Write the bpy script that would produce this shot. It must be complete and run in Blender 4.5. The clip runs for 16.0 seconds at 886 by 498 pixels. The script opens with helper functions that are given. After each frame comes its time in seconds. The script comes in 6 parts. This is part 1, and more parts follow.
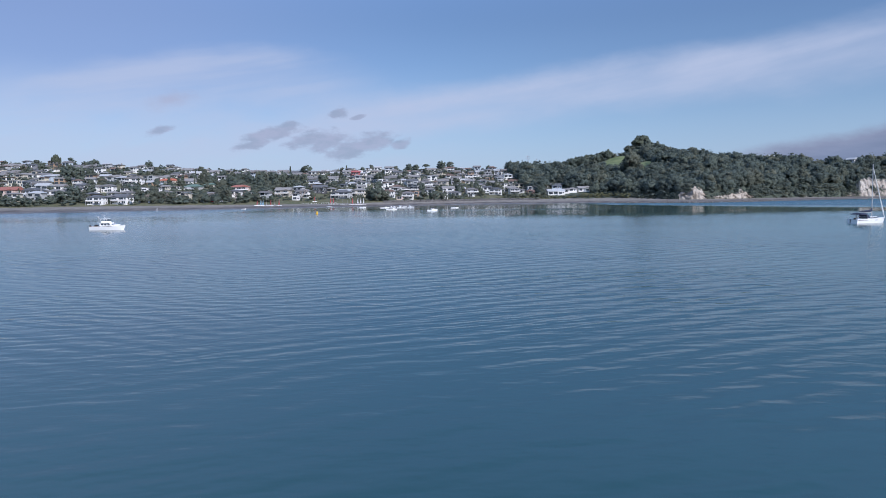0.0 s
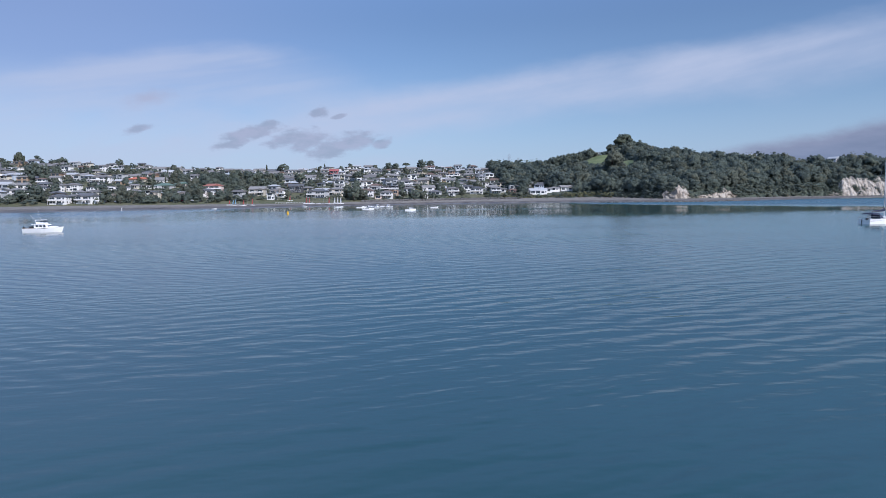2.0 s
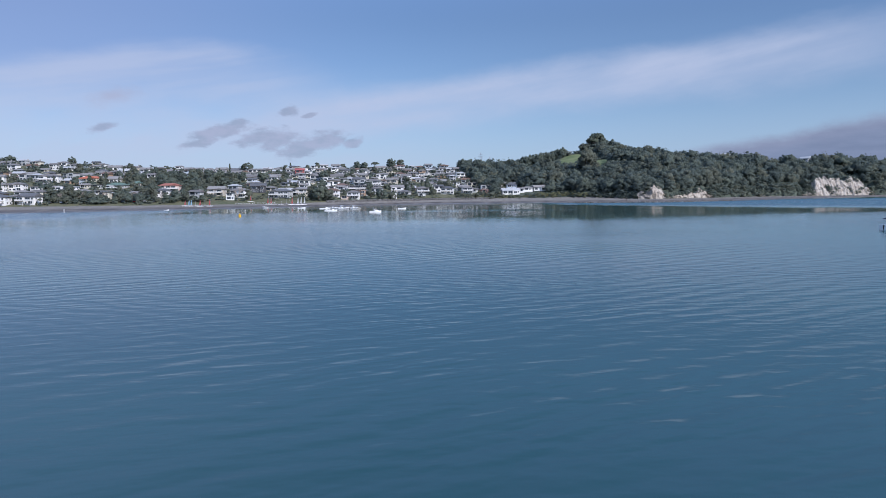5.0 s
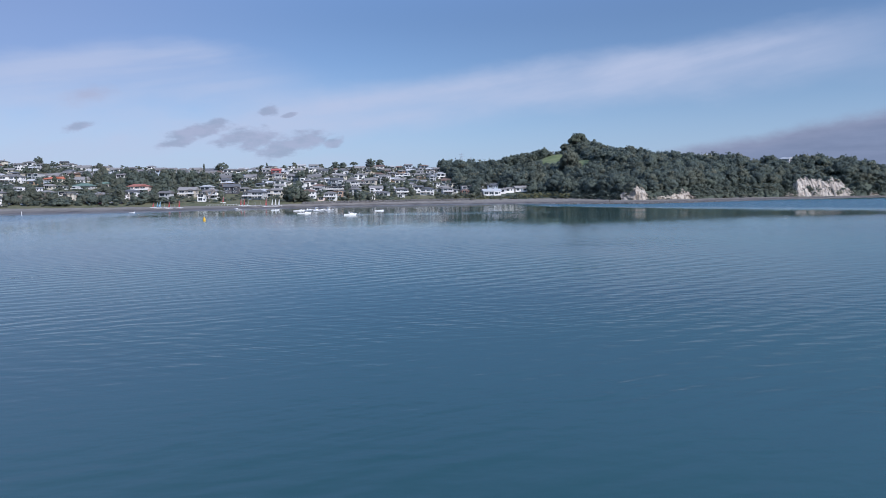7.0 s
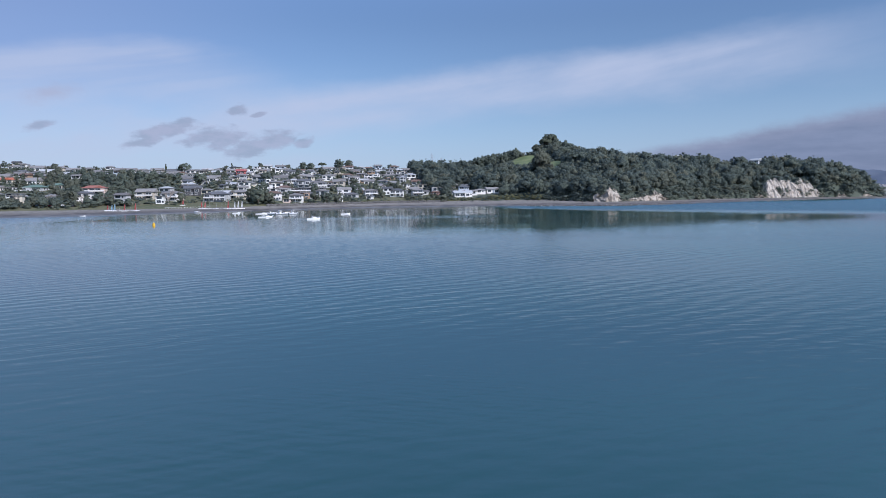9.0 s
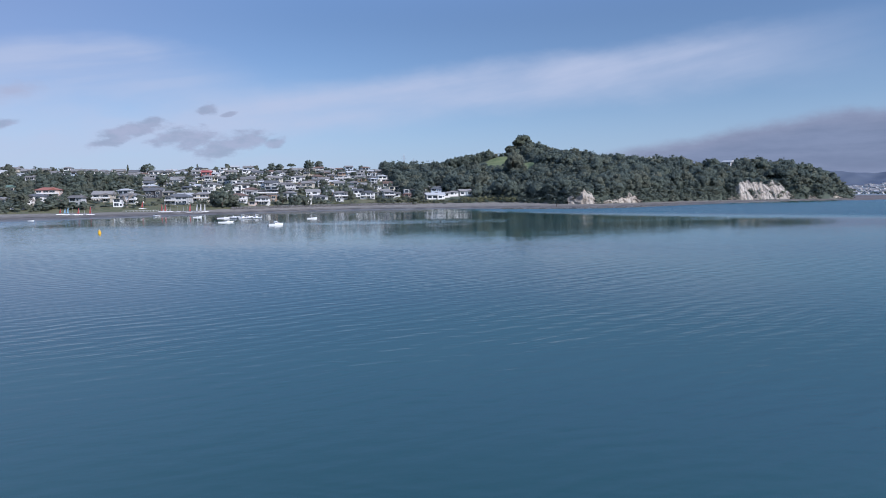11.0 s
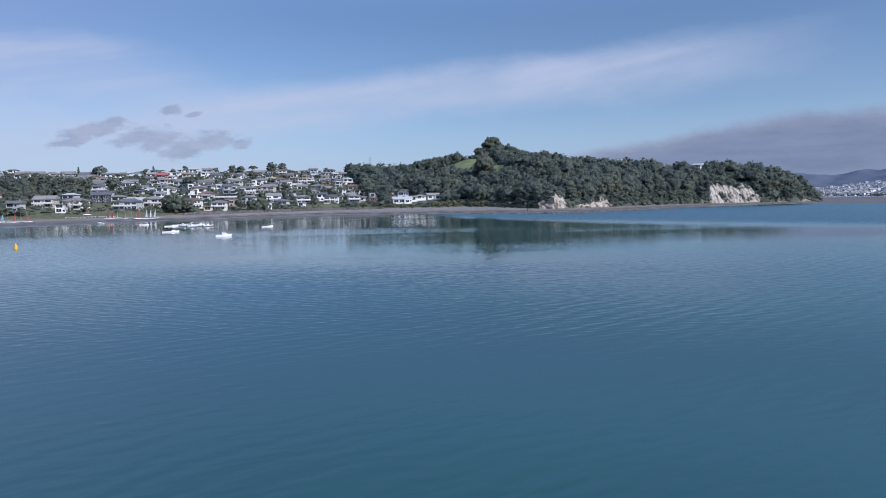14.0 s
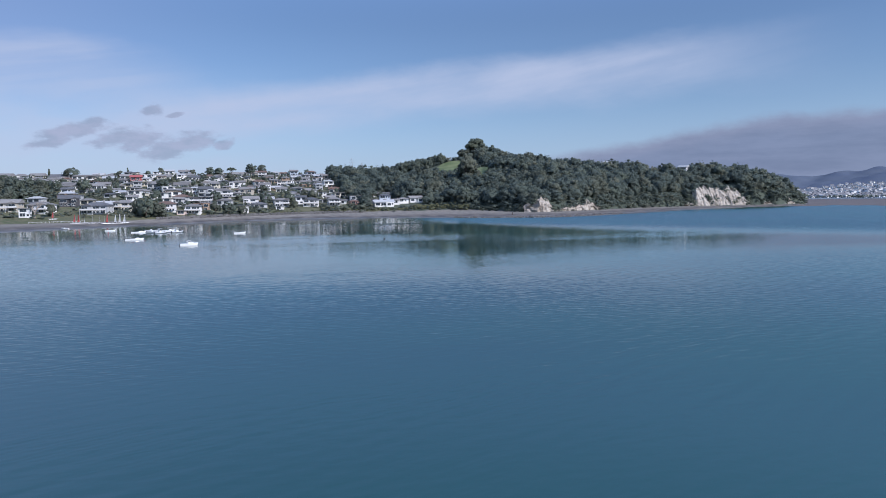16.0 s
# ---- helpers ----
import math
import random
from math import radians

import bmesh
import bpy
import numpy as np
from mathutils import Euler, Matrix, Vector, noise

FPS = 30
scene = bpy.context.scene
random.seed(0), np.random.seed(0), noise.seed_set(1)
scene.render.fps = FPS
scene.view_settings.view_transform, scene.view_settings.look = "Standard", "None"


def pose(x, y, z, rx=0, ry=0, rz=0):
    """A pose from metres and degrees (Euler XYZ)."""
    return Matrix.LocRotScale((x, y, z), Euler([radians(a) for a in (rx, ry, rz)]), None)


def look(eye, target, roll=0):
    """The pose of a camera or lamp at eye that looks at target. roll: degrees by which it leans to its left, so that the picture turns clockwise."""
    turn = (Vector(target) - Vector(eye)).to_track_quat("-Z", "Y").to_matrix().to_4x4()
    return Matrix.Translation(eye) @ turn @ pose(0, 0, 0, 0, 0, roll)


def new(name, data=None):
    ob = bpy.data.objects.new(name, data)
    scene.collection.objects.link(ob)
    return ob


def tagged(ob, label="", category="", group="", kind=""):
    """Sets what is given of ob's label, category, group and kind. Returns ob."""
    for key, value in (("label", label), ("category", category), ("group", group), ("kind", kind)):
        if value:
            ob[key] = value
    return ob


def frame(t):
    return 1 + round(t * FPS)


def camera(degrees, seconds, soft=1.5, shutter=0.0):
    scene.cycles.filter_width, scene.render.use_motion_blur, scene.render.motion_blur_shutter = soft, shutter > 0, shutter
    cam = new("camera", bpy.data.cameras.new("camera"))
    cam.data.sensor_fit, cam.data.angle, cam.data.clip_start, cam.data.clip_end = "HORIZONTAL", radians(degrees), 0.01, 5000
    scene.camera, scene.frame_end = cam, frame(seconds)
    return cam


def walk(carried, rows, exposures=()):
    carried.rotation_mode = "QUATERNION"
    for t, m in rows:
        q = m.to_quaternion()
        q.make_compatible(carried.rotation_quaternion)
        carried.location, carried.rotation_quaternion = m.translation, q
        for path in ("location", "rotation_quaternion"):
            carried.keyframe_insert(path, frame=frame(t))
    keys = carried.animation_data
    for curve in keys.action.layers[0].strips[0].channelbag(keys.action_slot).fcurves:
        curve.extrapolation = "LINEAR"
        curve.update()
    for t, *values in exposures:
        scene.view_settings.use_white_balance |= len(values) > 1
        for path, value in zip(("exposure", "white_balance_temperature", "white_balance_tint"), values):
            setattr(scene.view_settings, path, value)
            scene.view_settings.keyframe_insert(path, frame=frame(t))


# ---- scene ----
# The camera flies low over the bay: seconds, place, then yaw, pitch and roll in degrees.
cam = camera(68.1, 16.0, soft=0.9)
PATH = [
    (0, (0.00, 0.00, 7.50), 0.00, -4.61, -0.72),
    (0.5, (0.31, 3.82, 7.38), -0.40, -4.63, -0.72),
    (1, (0.64, 7.61, 7.29), -0.78, -4.64, -0.72),
    (1.5, (0.98, 11.33, 7.23), -1.21, -4.66, -0.72),
    (2, (1.35, 15.01, 7.21), -1.62, -4.67, -0.72),
    (2.5, (1.73, 18.64, 7.21), -2.13, -4.69, -0.72),
    (3, (2.14, 22.23, 7.25), -2.61, -4.70, -0.72),
    (3.5, (2.56, 25.79, 7.32), -2.97, -4.71, -0.73),
    (4, (3.01, 29.30, 7.41), -3.32, -4.72, -0.73),
    (6.5, (5.55, 46.35, 8.23), -5.31, -4.75, -0.74),
    (7, (6.13, 49.68, 8.47), -5.73, -4.75, -0.75),
    (7.5, (6.73, 52.98, 8.71), -6.24, -4.75, -0.75),
    (8, (7.34, 56.27, 8.98), -6.90, -4.75, -0.76),
    (8.5, (7.99, 59.53, 9.27), -7.58, -4.75, -0.76),
    (9, (8.66, 62.78, 9.56), -8.22, -4.75, -0.77),
    (11.5, (12.38, 78.88, 11.24), -11.08, -4.72, -0.79),
    (12, (13.21, 82.08, 11.60), -11.57, -4.71, -0.80),
    (12.5, (14.05, 85.28, 11.98), -12.05, -4.69, -0.81),
    (13, (14.93, 88.48, 12.35), -12.50, -4.68, -0.81),
    (13.5, (15.84, 91.70, 12.73), -12.87, -4.67, -0.82),
    (14, (16.77, 94.91, 13.11), -13.26, -4.65, -0.83),
    (14.5, (17.73, 98.13, 13.50), -13.62, -4.64, -0.84),
    (15, (18.72, 101.37, 13.88), -13.98, -4.62, -0.85),
    (15.5, (19.74, 104.62, 14.27), -14.31, -4.60, -0.85),
    (16, (20.79, 107.88, 14.65), -14.66, -4.58, -0.86),
]


def aim(eye, yaw, pitch, roll):
    a, b = radians(yaw), radians(pitch)
    ahead = Vector((-math.sin(a) * math.cos(b), math.cos(a) * math.cos(b), math.sin(b)))
    return look(eye, Vector(eye) + 50 * ahead, roll)


walk(cam, [(t, aim(eye, yaw, pitch, roll)) for t, eye, yaw, pitch, roll in PATH], [(0, 0.05, 5700, 17), (16, 0.05, 5700, 17)])

# ---- sky, sun ----
SUN_AZ, SUN_EL = 138.0, 37.0  # degrees clockwise from +y, and up

world = bpy.data.worlds.new("bay_sky")
scene.world = world
world.use_nodes = True
wt = world.node_tree
wt.nodes.clear()


def wmath(op, a, b=None, c=None):
    n = wt.nodes.new("ShaderNodeMath")
    n.operation = op
    for i, v in enumerate((a, b, c)):
        if v is None:
            continue
        if isinstance(v, (int, float)):
            n.inputs[i].default_value = v
        else:
            wt.links.new(v, n.inputs[i])
    return n.outputs[0]


def wramp(v, lo, hi):
    """0 at lo, 1 at hi, smoothly."""
    n = wt.nodes.new("ShaderNodeMapRange")
    n.interpolation_type = "SMOOTHSTEP"
    wt.links.new(v, n.inputs[0])
    for i, k in ((1, lo), (2, hi)):
        if isinstance(k, (int, float)):
            n.inputs[i].default_value = k
        else:
            wt.links.new(k, n.inputs[i])
    return n.outputs[0]


def wnoise(u, v, su, sv, detail=5, rough=0.55, seed=0.0):
    comb = wt.nodes.new("ShaderNodeCombineXYZ")
    wt.links.new(wmath("MULTIPLY", u, su), comb.inputs[0])
    wt.links.new(wmath("MULTIPLY", v, sv), comb.inputs[1])
    comb.inputs[2].default_value = seed
    n = wt.nodes.new("ShaderNodeTexNoise")
    n.inputs["Scale"].default_value = 1.0
    n.inputs["Detail"].default_value = detail
    n.inputs["Roughness"].default_value = rough
    wt.links.new(comb.outputs[0], n.inputs["Vector"])
    return n.outputs["Fac"]


def wmix(fac, a, b):
    n = wt.nodes.new("ShaderNodeMix")
    n.data_type = "RGBA"
    wt.links.new(fac, n.inputs[0])
    for i, k in ((6, a), (7, b)):
        if isinstance(k, tuple):
            n.inputs[i].default_value = (*k, 1)
        else:
            wt.links.new(k, n.inputs[i])
    return n.outputs[2]


sky = wt.nodes.new("ShaderNodeTexSky")
sky.sky_type = "NISHITA"
sky.sun_disc = False
sky.sun_elevation = radians(SUN_EL)
sky.sun_rotation = radians(SUN_AZ)
sky.altitude = 10
sky.air_density = 1.0
sky.dust_density = 0.3
sky.ozone_density = 3.0

coord = wt.nodes.new("ShaderNodeTexCoord")
split = wt.nodes.new("ShaderNodeSeparateXYZ")
wt.links.new(coord.outputs["Generated"], split.inputs[0])
dx, dy, dz = split.outputs
AZ = wmath("ARCTAN2", dx, dy)  # radians clockwise from +y
UP = wmath("DIVIDE", dz, wmath("SQRT", wmath("ADD", wmath("MULTIPLY", dx, dx), wmath("MULTIPLY", dy, dy))))

CIRRUS, GREY_CLOUD, ROSY_CLOUD = (5.6, 6.1, 7.0), (3.2, 3.7, 4.5), (4.6, 4.5, 5.2)
THIN_VEIL = (3.1, 3.85, 5.8)
OVERHEAD_FILL = (3.6, 5.7, 9.2)
HAZE = (3.65, 5.0, 7.0)
BANK_DARK, BANK_LIGHT = (1.75, 2.1, 3.0), (2.4, 2.75, 3.75)
back = wt.nodes.new("ShaderNodeBackground")
back.inputs["Strength"].default_value = 0.09
out = wt.nodes.new("ShaderNodeOutputWorld")
SKY = sky.outputs[0]


def wpoly(a, b, c):
    """a + b u + c u^2 along the azimuth."""
    return wmath("ADD", wmath("ADD", wmath("MULTIPLY", AZ, b), a), wmath("MULTIPLY", wmath("MULTIPLY", AZ, AZ), c))


# a long veil of high cloud rising to the right, with a second one to the left of it
warp = wmath("MULTIPLY", wmath("SUBTRACT", wnoise(AZ, UP, 7, 16, 4, 0.55, 4.0), 0.5), 0.05)
lifted = wmath("ADD", UP, warp)
upper = wpoly(0.167, 0.155, -0.1)
lower = wpoly(0.1, 0.105, -0.06)
streak_v = wmath("SUBTRACT", UP, wmath("MULTIPLY", AZ, 0.16))
fibre = wnoise(AZ, streak_v, 3.5, 34, 5, 0.5, 1.0)
puff = wnoise(AZ, streak_v, 9, 22, 5, 0.55, 2.0)
band = wmath("MULTIPLY", wramp(lifted, wmath("SUBTRACT", lower, 0.02), wmath("ADD", lower, 0.03)), wramp(lifted, wmath("ADD", upper, 0.01), wmath("SUBTRACT", upper, 0.03)))
band = wmath("MULTIPLY", band, wmath("MULTIPLY", wramp(AZ, -0.85, -0.3), wramp(AZ, 0.85, 0.45)))
body = wmath("ADD", 0.46, wmath("MULTIPLY", wramp(wmath("ADD", wmath("MULTIPLY", fibre, 0.6), wmath("MULTIPLY", puff, 0.4)), 0.34, 0.7), 0.4))
streak = wmath("MULTIPLY", band, body)
arc = wmath("SUBTRACT", 0.222, wmath("MULTIPLY", wmath("POWER", wmath("ABSOLUTE", wmath("ADD", AZ, 0.27)), 2.0), 0.75))
veil = wmath("MULTIPLY", wramp(lifted, wmath("ADD", arc, 0.006), wmath("SUBTRACT", arc, 0.03)), wramp(lifted, wmath("SUBTRACT", arc, 0.11), wmath("SUBTRACT", arc, 0.04)))
veil = wmath("MULTIPLY", veil, wmath("MULTIPLY", wramp(AZ, -0.72, -0.5), wramp(AZ, -0.05, -0.25)))
veil = wmath("MULTIPLY", veil, wmath("ADD", 0.26, wmath("MULTIPLY", wramp(fibre, 0.35, 0.7), 0.4)))
soft = wmath("MINIMUM", wmath("ADD", streak, veil), 0.9)
low = wmath("MULTIPLY", wramp(UP, 0.17, 0.0), 0.62)
SKY = wmix(wmath("MULTIPLY", wmath("MULTIPLY", wramp(AZ, 0.05, -0.55), wramp(UP, 0.06, 0.2)), 0.55), SKY, THIN_VEIL)
SKY = wmix(low, SKY, HAZE)
milky = wmath("MULTIPLY", wmath("MULTIPLY", wramp(AZ, 0.2, -0.2), wramp(UP, 0.2, 0.12)), wmath("ADD", 0.18, wmath("MULTIPLY", wramp(puff, 0.3, 0.7), 0.3)))
SKY = wmix(milky, SKY, CIRRUS)
# brighter blue added overhead, mostly above the view, lifting shadows and water reflections
SKY = wmix(wmath("MULTIPLY", wramp(UP, 0.24, 0.42), 0.6), SKY, OVERHEAD_FILL)
SKY = wmix(soft, SKY, CIRRUS)

# small grey heaps low over the town: azimuth, height, half widths
lumps = None
for u0, v0, a, b in ((-0.251, 0.094, 0.0585, 0.0143), (-0.228, 0.103, 0.0234, 0.0117), (-0.276, 0.078, 0.039, 0.0091), (-0.195, 0.087, 0.052, 0.0156), (-0.172, 0.082, 0.039, 0.0182), (-0.137, 0.071, 0.0468, 0.0221), (-0.105, 0.081, 0.0442, 0.0208), (-0.155, 0.125, 0.0195, 0.0117), (-0.061, 0.079, 0.0221, 0.0104), (-0.124, 0.119, 0.013, 0.0052), (-0.4, 0.096, 0.0312, 0.0078)):
    du = wmath("DIVIDE", wmath("SUBTRACT", AZ, u0), a)
    dv = wmath("DIVIDE", wmath("SUBTRACT", wmath("SUBTRACT", UP, v0), wmath("MULTIPLY", wmath("SUBTRACT", AZ, u0), 0.22)), b)
    heap = wmath("SUBTRACT", 1.0, wmath("SQRT", wmath("ADD", wmath("MULTIPLY", du, du), wmath("MULTIPLY", dv, dv))))
    lumps = heap if lumps is None else wmath("MAXIMUM", lumps, heap)
edge = wmath("MULTIPLY", wmath("SUBTRACT", wnoise(AZ, UP, 38, 80, 5, 0.6, 9.0), 0.5), 1.5)
heaps = wmath("MULTIPLY", wramp(wmath("ADD", lumps, edge), 0.08, 0.62), 0.7)
SKY = wmix(heaps, SKY, wmix(wramp(wnoise(AZ, UP, 26, 60, 4, 0.6, 5.0), 0.35, 0.65), GREY_CLOUD, (4.1, 4.3, 5.2)))
du = wmath("DIVIDE", wmath("ADD", AZ, 0.387), 0.036)
dv = wmath("DIVIDE", wmath("SUBTRACT", wmath("SUBTRACT", UP, 0.138), wmath("MULTIPLY", wmath("ADD", AZ, 0.387), 0.2)), 0.013)
rosy = wmath("SUBTRACT", 1.0, wmath("SQRT", wmath("ADD", wmath("MULTIPLY", du, du), wmath("MULTIPLY", dv, dv))))
SKY = wmix(wmath("MULTIPLY", wramp(wmath("ADD", rosy, edge), -0.2, 1.0), 0.5), SKY, ROSY_CLOUD)

# a grey bank behind the headland
rim = wmath("ADD", wmath("MINIMUM", wpoly(-0.012, 0.165, 0.0), 0.104), wmath("MULTIPLY", wmath("SUBTRACT", wnoise(AZ, UP, 14, 30, 5, 0.6, 13.0), 0.5), 0.03))
bank = wmath("MULTIPLY", wramp(UP, wmath("ADD", rim, 0.007), wmath("SUBTRACT", rim, 0.016)), wramp(AZ, 0.25, 0.5))
mottle = wmix(wramp(wnoise(AZ, UP, 8, 40, 5, 0.6, 17.0), 0.3, 0.7), BANK_DARK, BANK_LIGHT)
mottle = wmix(wmath("MULTIPLY", wramp(UP, wmath("SUBTRACT", rim, 0.035), rim), 0.45), mottle, (3.9, 3.8, 4.5))
SKY = wmix(wmath("MULTIPLY", bank, 0.85), SKY, mottle)
wt.links.new(SKY, back.inputs["Color"])
wt.links.new(back.outputs[0], out.inputs[0])

sun = new("sun", bpy.data.lights.new("sun", "SUN"))
sun.data.energy = 4.6
sun.data.angle = radians(0.53)
sun.data.color = (1.0, 0.93, 0.83)
sa, se = radians(SUN_AZ), radians(SUN_EL)
sun_way = Vector((math.sin(sa) * math.cos(se), math.cos(sa) * math.cos(se), math.sin(se)))
sun.matrix_world = look(sun_way * 500, (0, 0, 0))

# ---- the lie of the land: shore, beach and slopes as functions of the plan ----
def smooth(a, b, v):
    k = np.clip((np.asarray(v, float) - a) / (b - a), 0, 1)
    return k * k * (3 - 2 * k)


SHORE_X = (-1100, -700, -400, -260, -187, -139, -100, -50, 0, 60, 110, 160, 200, 240, 290, 340, 420, 490, 550, 620)
WATERLINE = (300, 335, 372, 402, 440, 456, 480, 530, 575, 585, 560, 520, 503, 517, 547, 580, 632, 645, 664, 700)
BACK_X = (-1100, -700, -400, -300, -250, -180, -138, -110, -72, -43, -10, 30, 60, 102, 161, 190, 205, 215, 240, 272, 330, 403, 465, 531, 620)
BACK_Y = (350, 380, 430, 470, 488, 512, 530, 540, 546, 566, 592, 608, 616, 618, 622, 600, 570, 562, 573, 588, 628, 655, 661, 668, 720)
BACK_Z = (3, 3, 3, 3, 3, 2.6, 2.4, 2.2, 2.4, 3, 3.2, 3.4, 3.5, 3.5, 3.5, 3, 2.2, 2.2, 2.2, 2.2, 2.2, 2.2, 2.2, 2.2, 2)
RIDGE_X = (-1100, -700, -535, -400, -262, -182, -103, 8, 80, 136, 185, 230, 262, 330, 380, 420, 465, 500, 550, 620)
RIDGE_Y = (850, 850, 800, 800, 850, 880, 900, 986, 930, 850, 850, 865, 868, 790, 750, 735, 735, 740, 745, 790)
RIDGE_Z = (60, 56, 52.5, 46.5, 40, 40, 41, 46, 42, 36, 46, 51, 60, 48, 39.5, 34, 36, 37, 33, 26)
RISE_X = (-1100, -139, 60, 120, 190, 215, 330, 420, 620)
RISE = (0.9, 0.95, 0.95, 0.8, 0.75, 0.55, 0.55, 0.45, 0.4)


# where cliffs stand, the slope starts further back
CLIFF_X = (203, 207, 227, 232, 280, 286, 398, 408, 482, 490, 496, 500, 510, 516, 528, 534, 550, 556)
CLIFF_SET = (0, 6, 6, 3.5, 3.5, 0, 0, 15, 15, 0, 0, 4, 4, 0, 0, 6, 6, 0)


def back_of(x):
    return np.interp(x, BACK_X, BACK_Y)


def ground_z(x, y):
    """The height of the land, the beach and the sea bed."""
    x, y = np.asarray(x, float), np.asarray(y, float)
    ws, yb, zb = np.interp(x, SHORE_X, WATERLINE), back_of(x), np.interp(x, BACK_X, BACK_Z)
    yr, zr, e = np.interp(x, RIDGE_X, RIDGE_Y), np.interp(x, RIDGE_X, RIDGE_Z), np.interp(x, RISE_X, RISE)
    foot = yb + np.interp(x, CLIFF_X, CLIFF_SET)
    s = (y - foot) / (yr - foot)
    land = zb + (zr - zb) * np.clip(s, 0, 1) ** e
    land = np.where(s > 1, zr - (y - yr) * 0.05, land)
    beach = zb * np.clip((y - ws) / (yb - ws), 0, 1) ** 1.3
    sea = -np.clip((ws - y) * 0.02, 0, 4)
    z = np.where(y > yb, land, np.where(y > ws, beach, sea))
    tip = smooth(0, 1, (612 - x) / 58)
    wave = np.sin(x * 0.031 + 1.3) * np.sin(y * 0.027 + 0.4) * 1.6 + np.sin(x * 0.083 + y * 0.051) * 0.7
    z = z + 8.5 * np.exp(-(((x - 226) / 24) ** 2) - ((y - 846) / 24) ** 2)
    z = z + wave * smooth(20, 120, y - yb)
    return np.where(z > 0, z * tip - 3.0 * (1 - tip), z)


# ---- materials ----
def material(name, colour, rough=0.8, metal=0.0, vary=0.0, scale=1.0, tint=None, bump=0.0, bump_scale=None, each=0.0, isle=0.0, spec=0.5, stretch=(1, 1, 1), thin=0.0, tone=0.0):
    """A procedural surface: colour drifting to tint over noise at two sizes, with relief; each and isle vary it by object and by loose piece."""
    m = bpy.data.materials.new(name)
    m.use_nodes = True
    nt = m.node_tree
    nodes, links = nt.nodes, nt.links
    bsdf = nodes["Principled BSDF"]
    bsdf.inputs["Roughness"].default_value = rough
    bsdf.inputs["Metallic"].default_value = metal
    bsdf.inputs["Specular IOR Level"].default_value = spec
    geo = nodes.new("ShaderNodeNewGeometry")
    mapping = nodes.new("ShaderNodeMapping")
    mapping.inputs["Scale"].default_value = stretch
    links.new(geo.outputs["Position"], mapping.inputs[0])

    def noisy(size, detail=4):
        n = nodes.new("ShaderNodeTexNoise")
        n.inputs["Scale"].default_value = size
        n.inputs["Detail"].default_value = detail
        links.new(mapping.outputs[0], n.inputs["Vector"])
        return n.outputs["Fac"]

    def maths(op, a, b):
        n = nodes.new("ShaderNodeMath")
        n.operation = op
        for i, v in enumerate((a, b)):
            if isinstance(v, (int, float)):
                n.inputs[i].default_value = v
            else:
                links.new(v, n.inputs[i])
        return n.outputs[0]

    tint = tint or tuple(c * 0.6 for c in colour)
    fac = maths("MULTIPLY", maths("SUBTRACT", maths("ADD", maths("MULTIPLY", noisy(scale), 1.4), maths("MULTIPLY", noisy(scale * 0.13), 1.2)), 0.8), vary)
    if each:
        info = nodes.new("ShaderNodeObjectInfo")
        fac = maths("ADD", fac, maths("MULTIPLY", maths("SUBTRACT", info.outputs["Random"], 0.4), each))
    if isle:
        fac = maths("ADD", fac, maths("MULTIPLY", maths("SUBTRACT", geo.outputs["Random Per Island"], 0.4), isle))
    if tone:
        by_tree = nodes.new("ShaderNodeAttribute")
        by_tree.attribute_name = "tree_tone"
        fac = maths("ADD", fac, maths("MULTIPLY", by_tree.outputs["Fac"], tone))
    clamp = nodes.new("ShaderNodeClamp")
    links.new(fac, clamp.inputs[0])
    mix = nodes.new("ShaderNodeMix")
    mix.data_type = "RGBA"
    links.new(clamp.outputs[0], mix.inputs[0])
    mix.inputs[6].default_value = (*colour, 1)
    mix.inputs[7].default_value = (*tint, 1)
    links.new(mix.outputs[2], bsdf.inputs["Base Color"])
    if bump:
        b = nodes.new("ShaderNodeBump")
        b.inputs["Strength"].default_value = 1.0
        b.inputs["Distance"].default_value = bump
        links.new(noisy(bump_scale or scale * 3, 5), b.inputs["Height"])
        links.new(b.outputs[0], bsdf.inputs["Normal"])
    if thin:
        through_leaf = nodes.new("ShaderNodeBsdfTranslucent")
        links.new(mix.outputs[2], through_leaf.inputs["Color"])
        both = nodes.new("ShaderNodeMixShader")
        both.inputs[0].default_value = thin
        links.new(bsdf.outputs[0], both.inputs[1])
        links.new(through_leaf.outputs[0], both.inputs[2])
        links.new(both.outputs[0], nodes["Material Output"].inputs["Surface"])
    return m


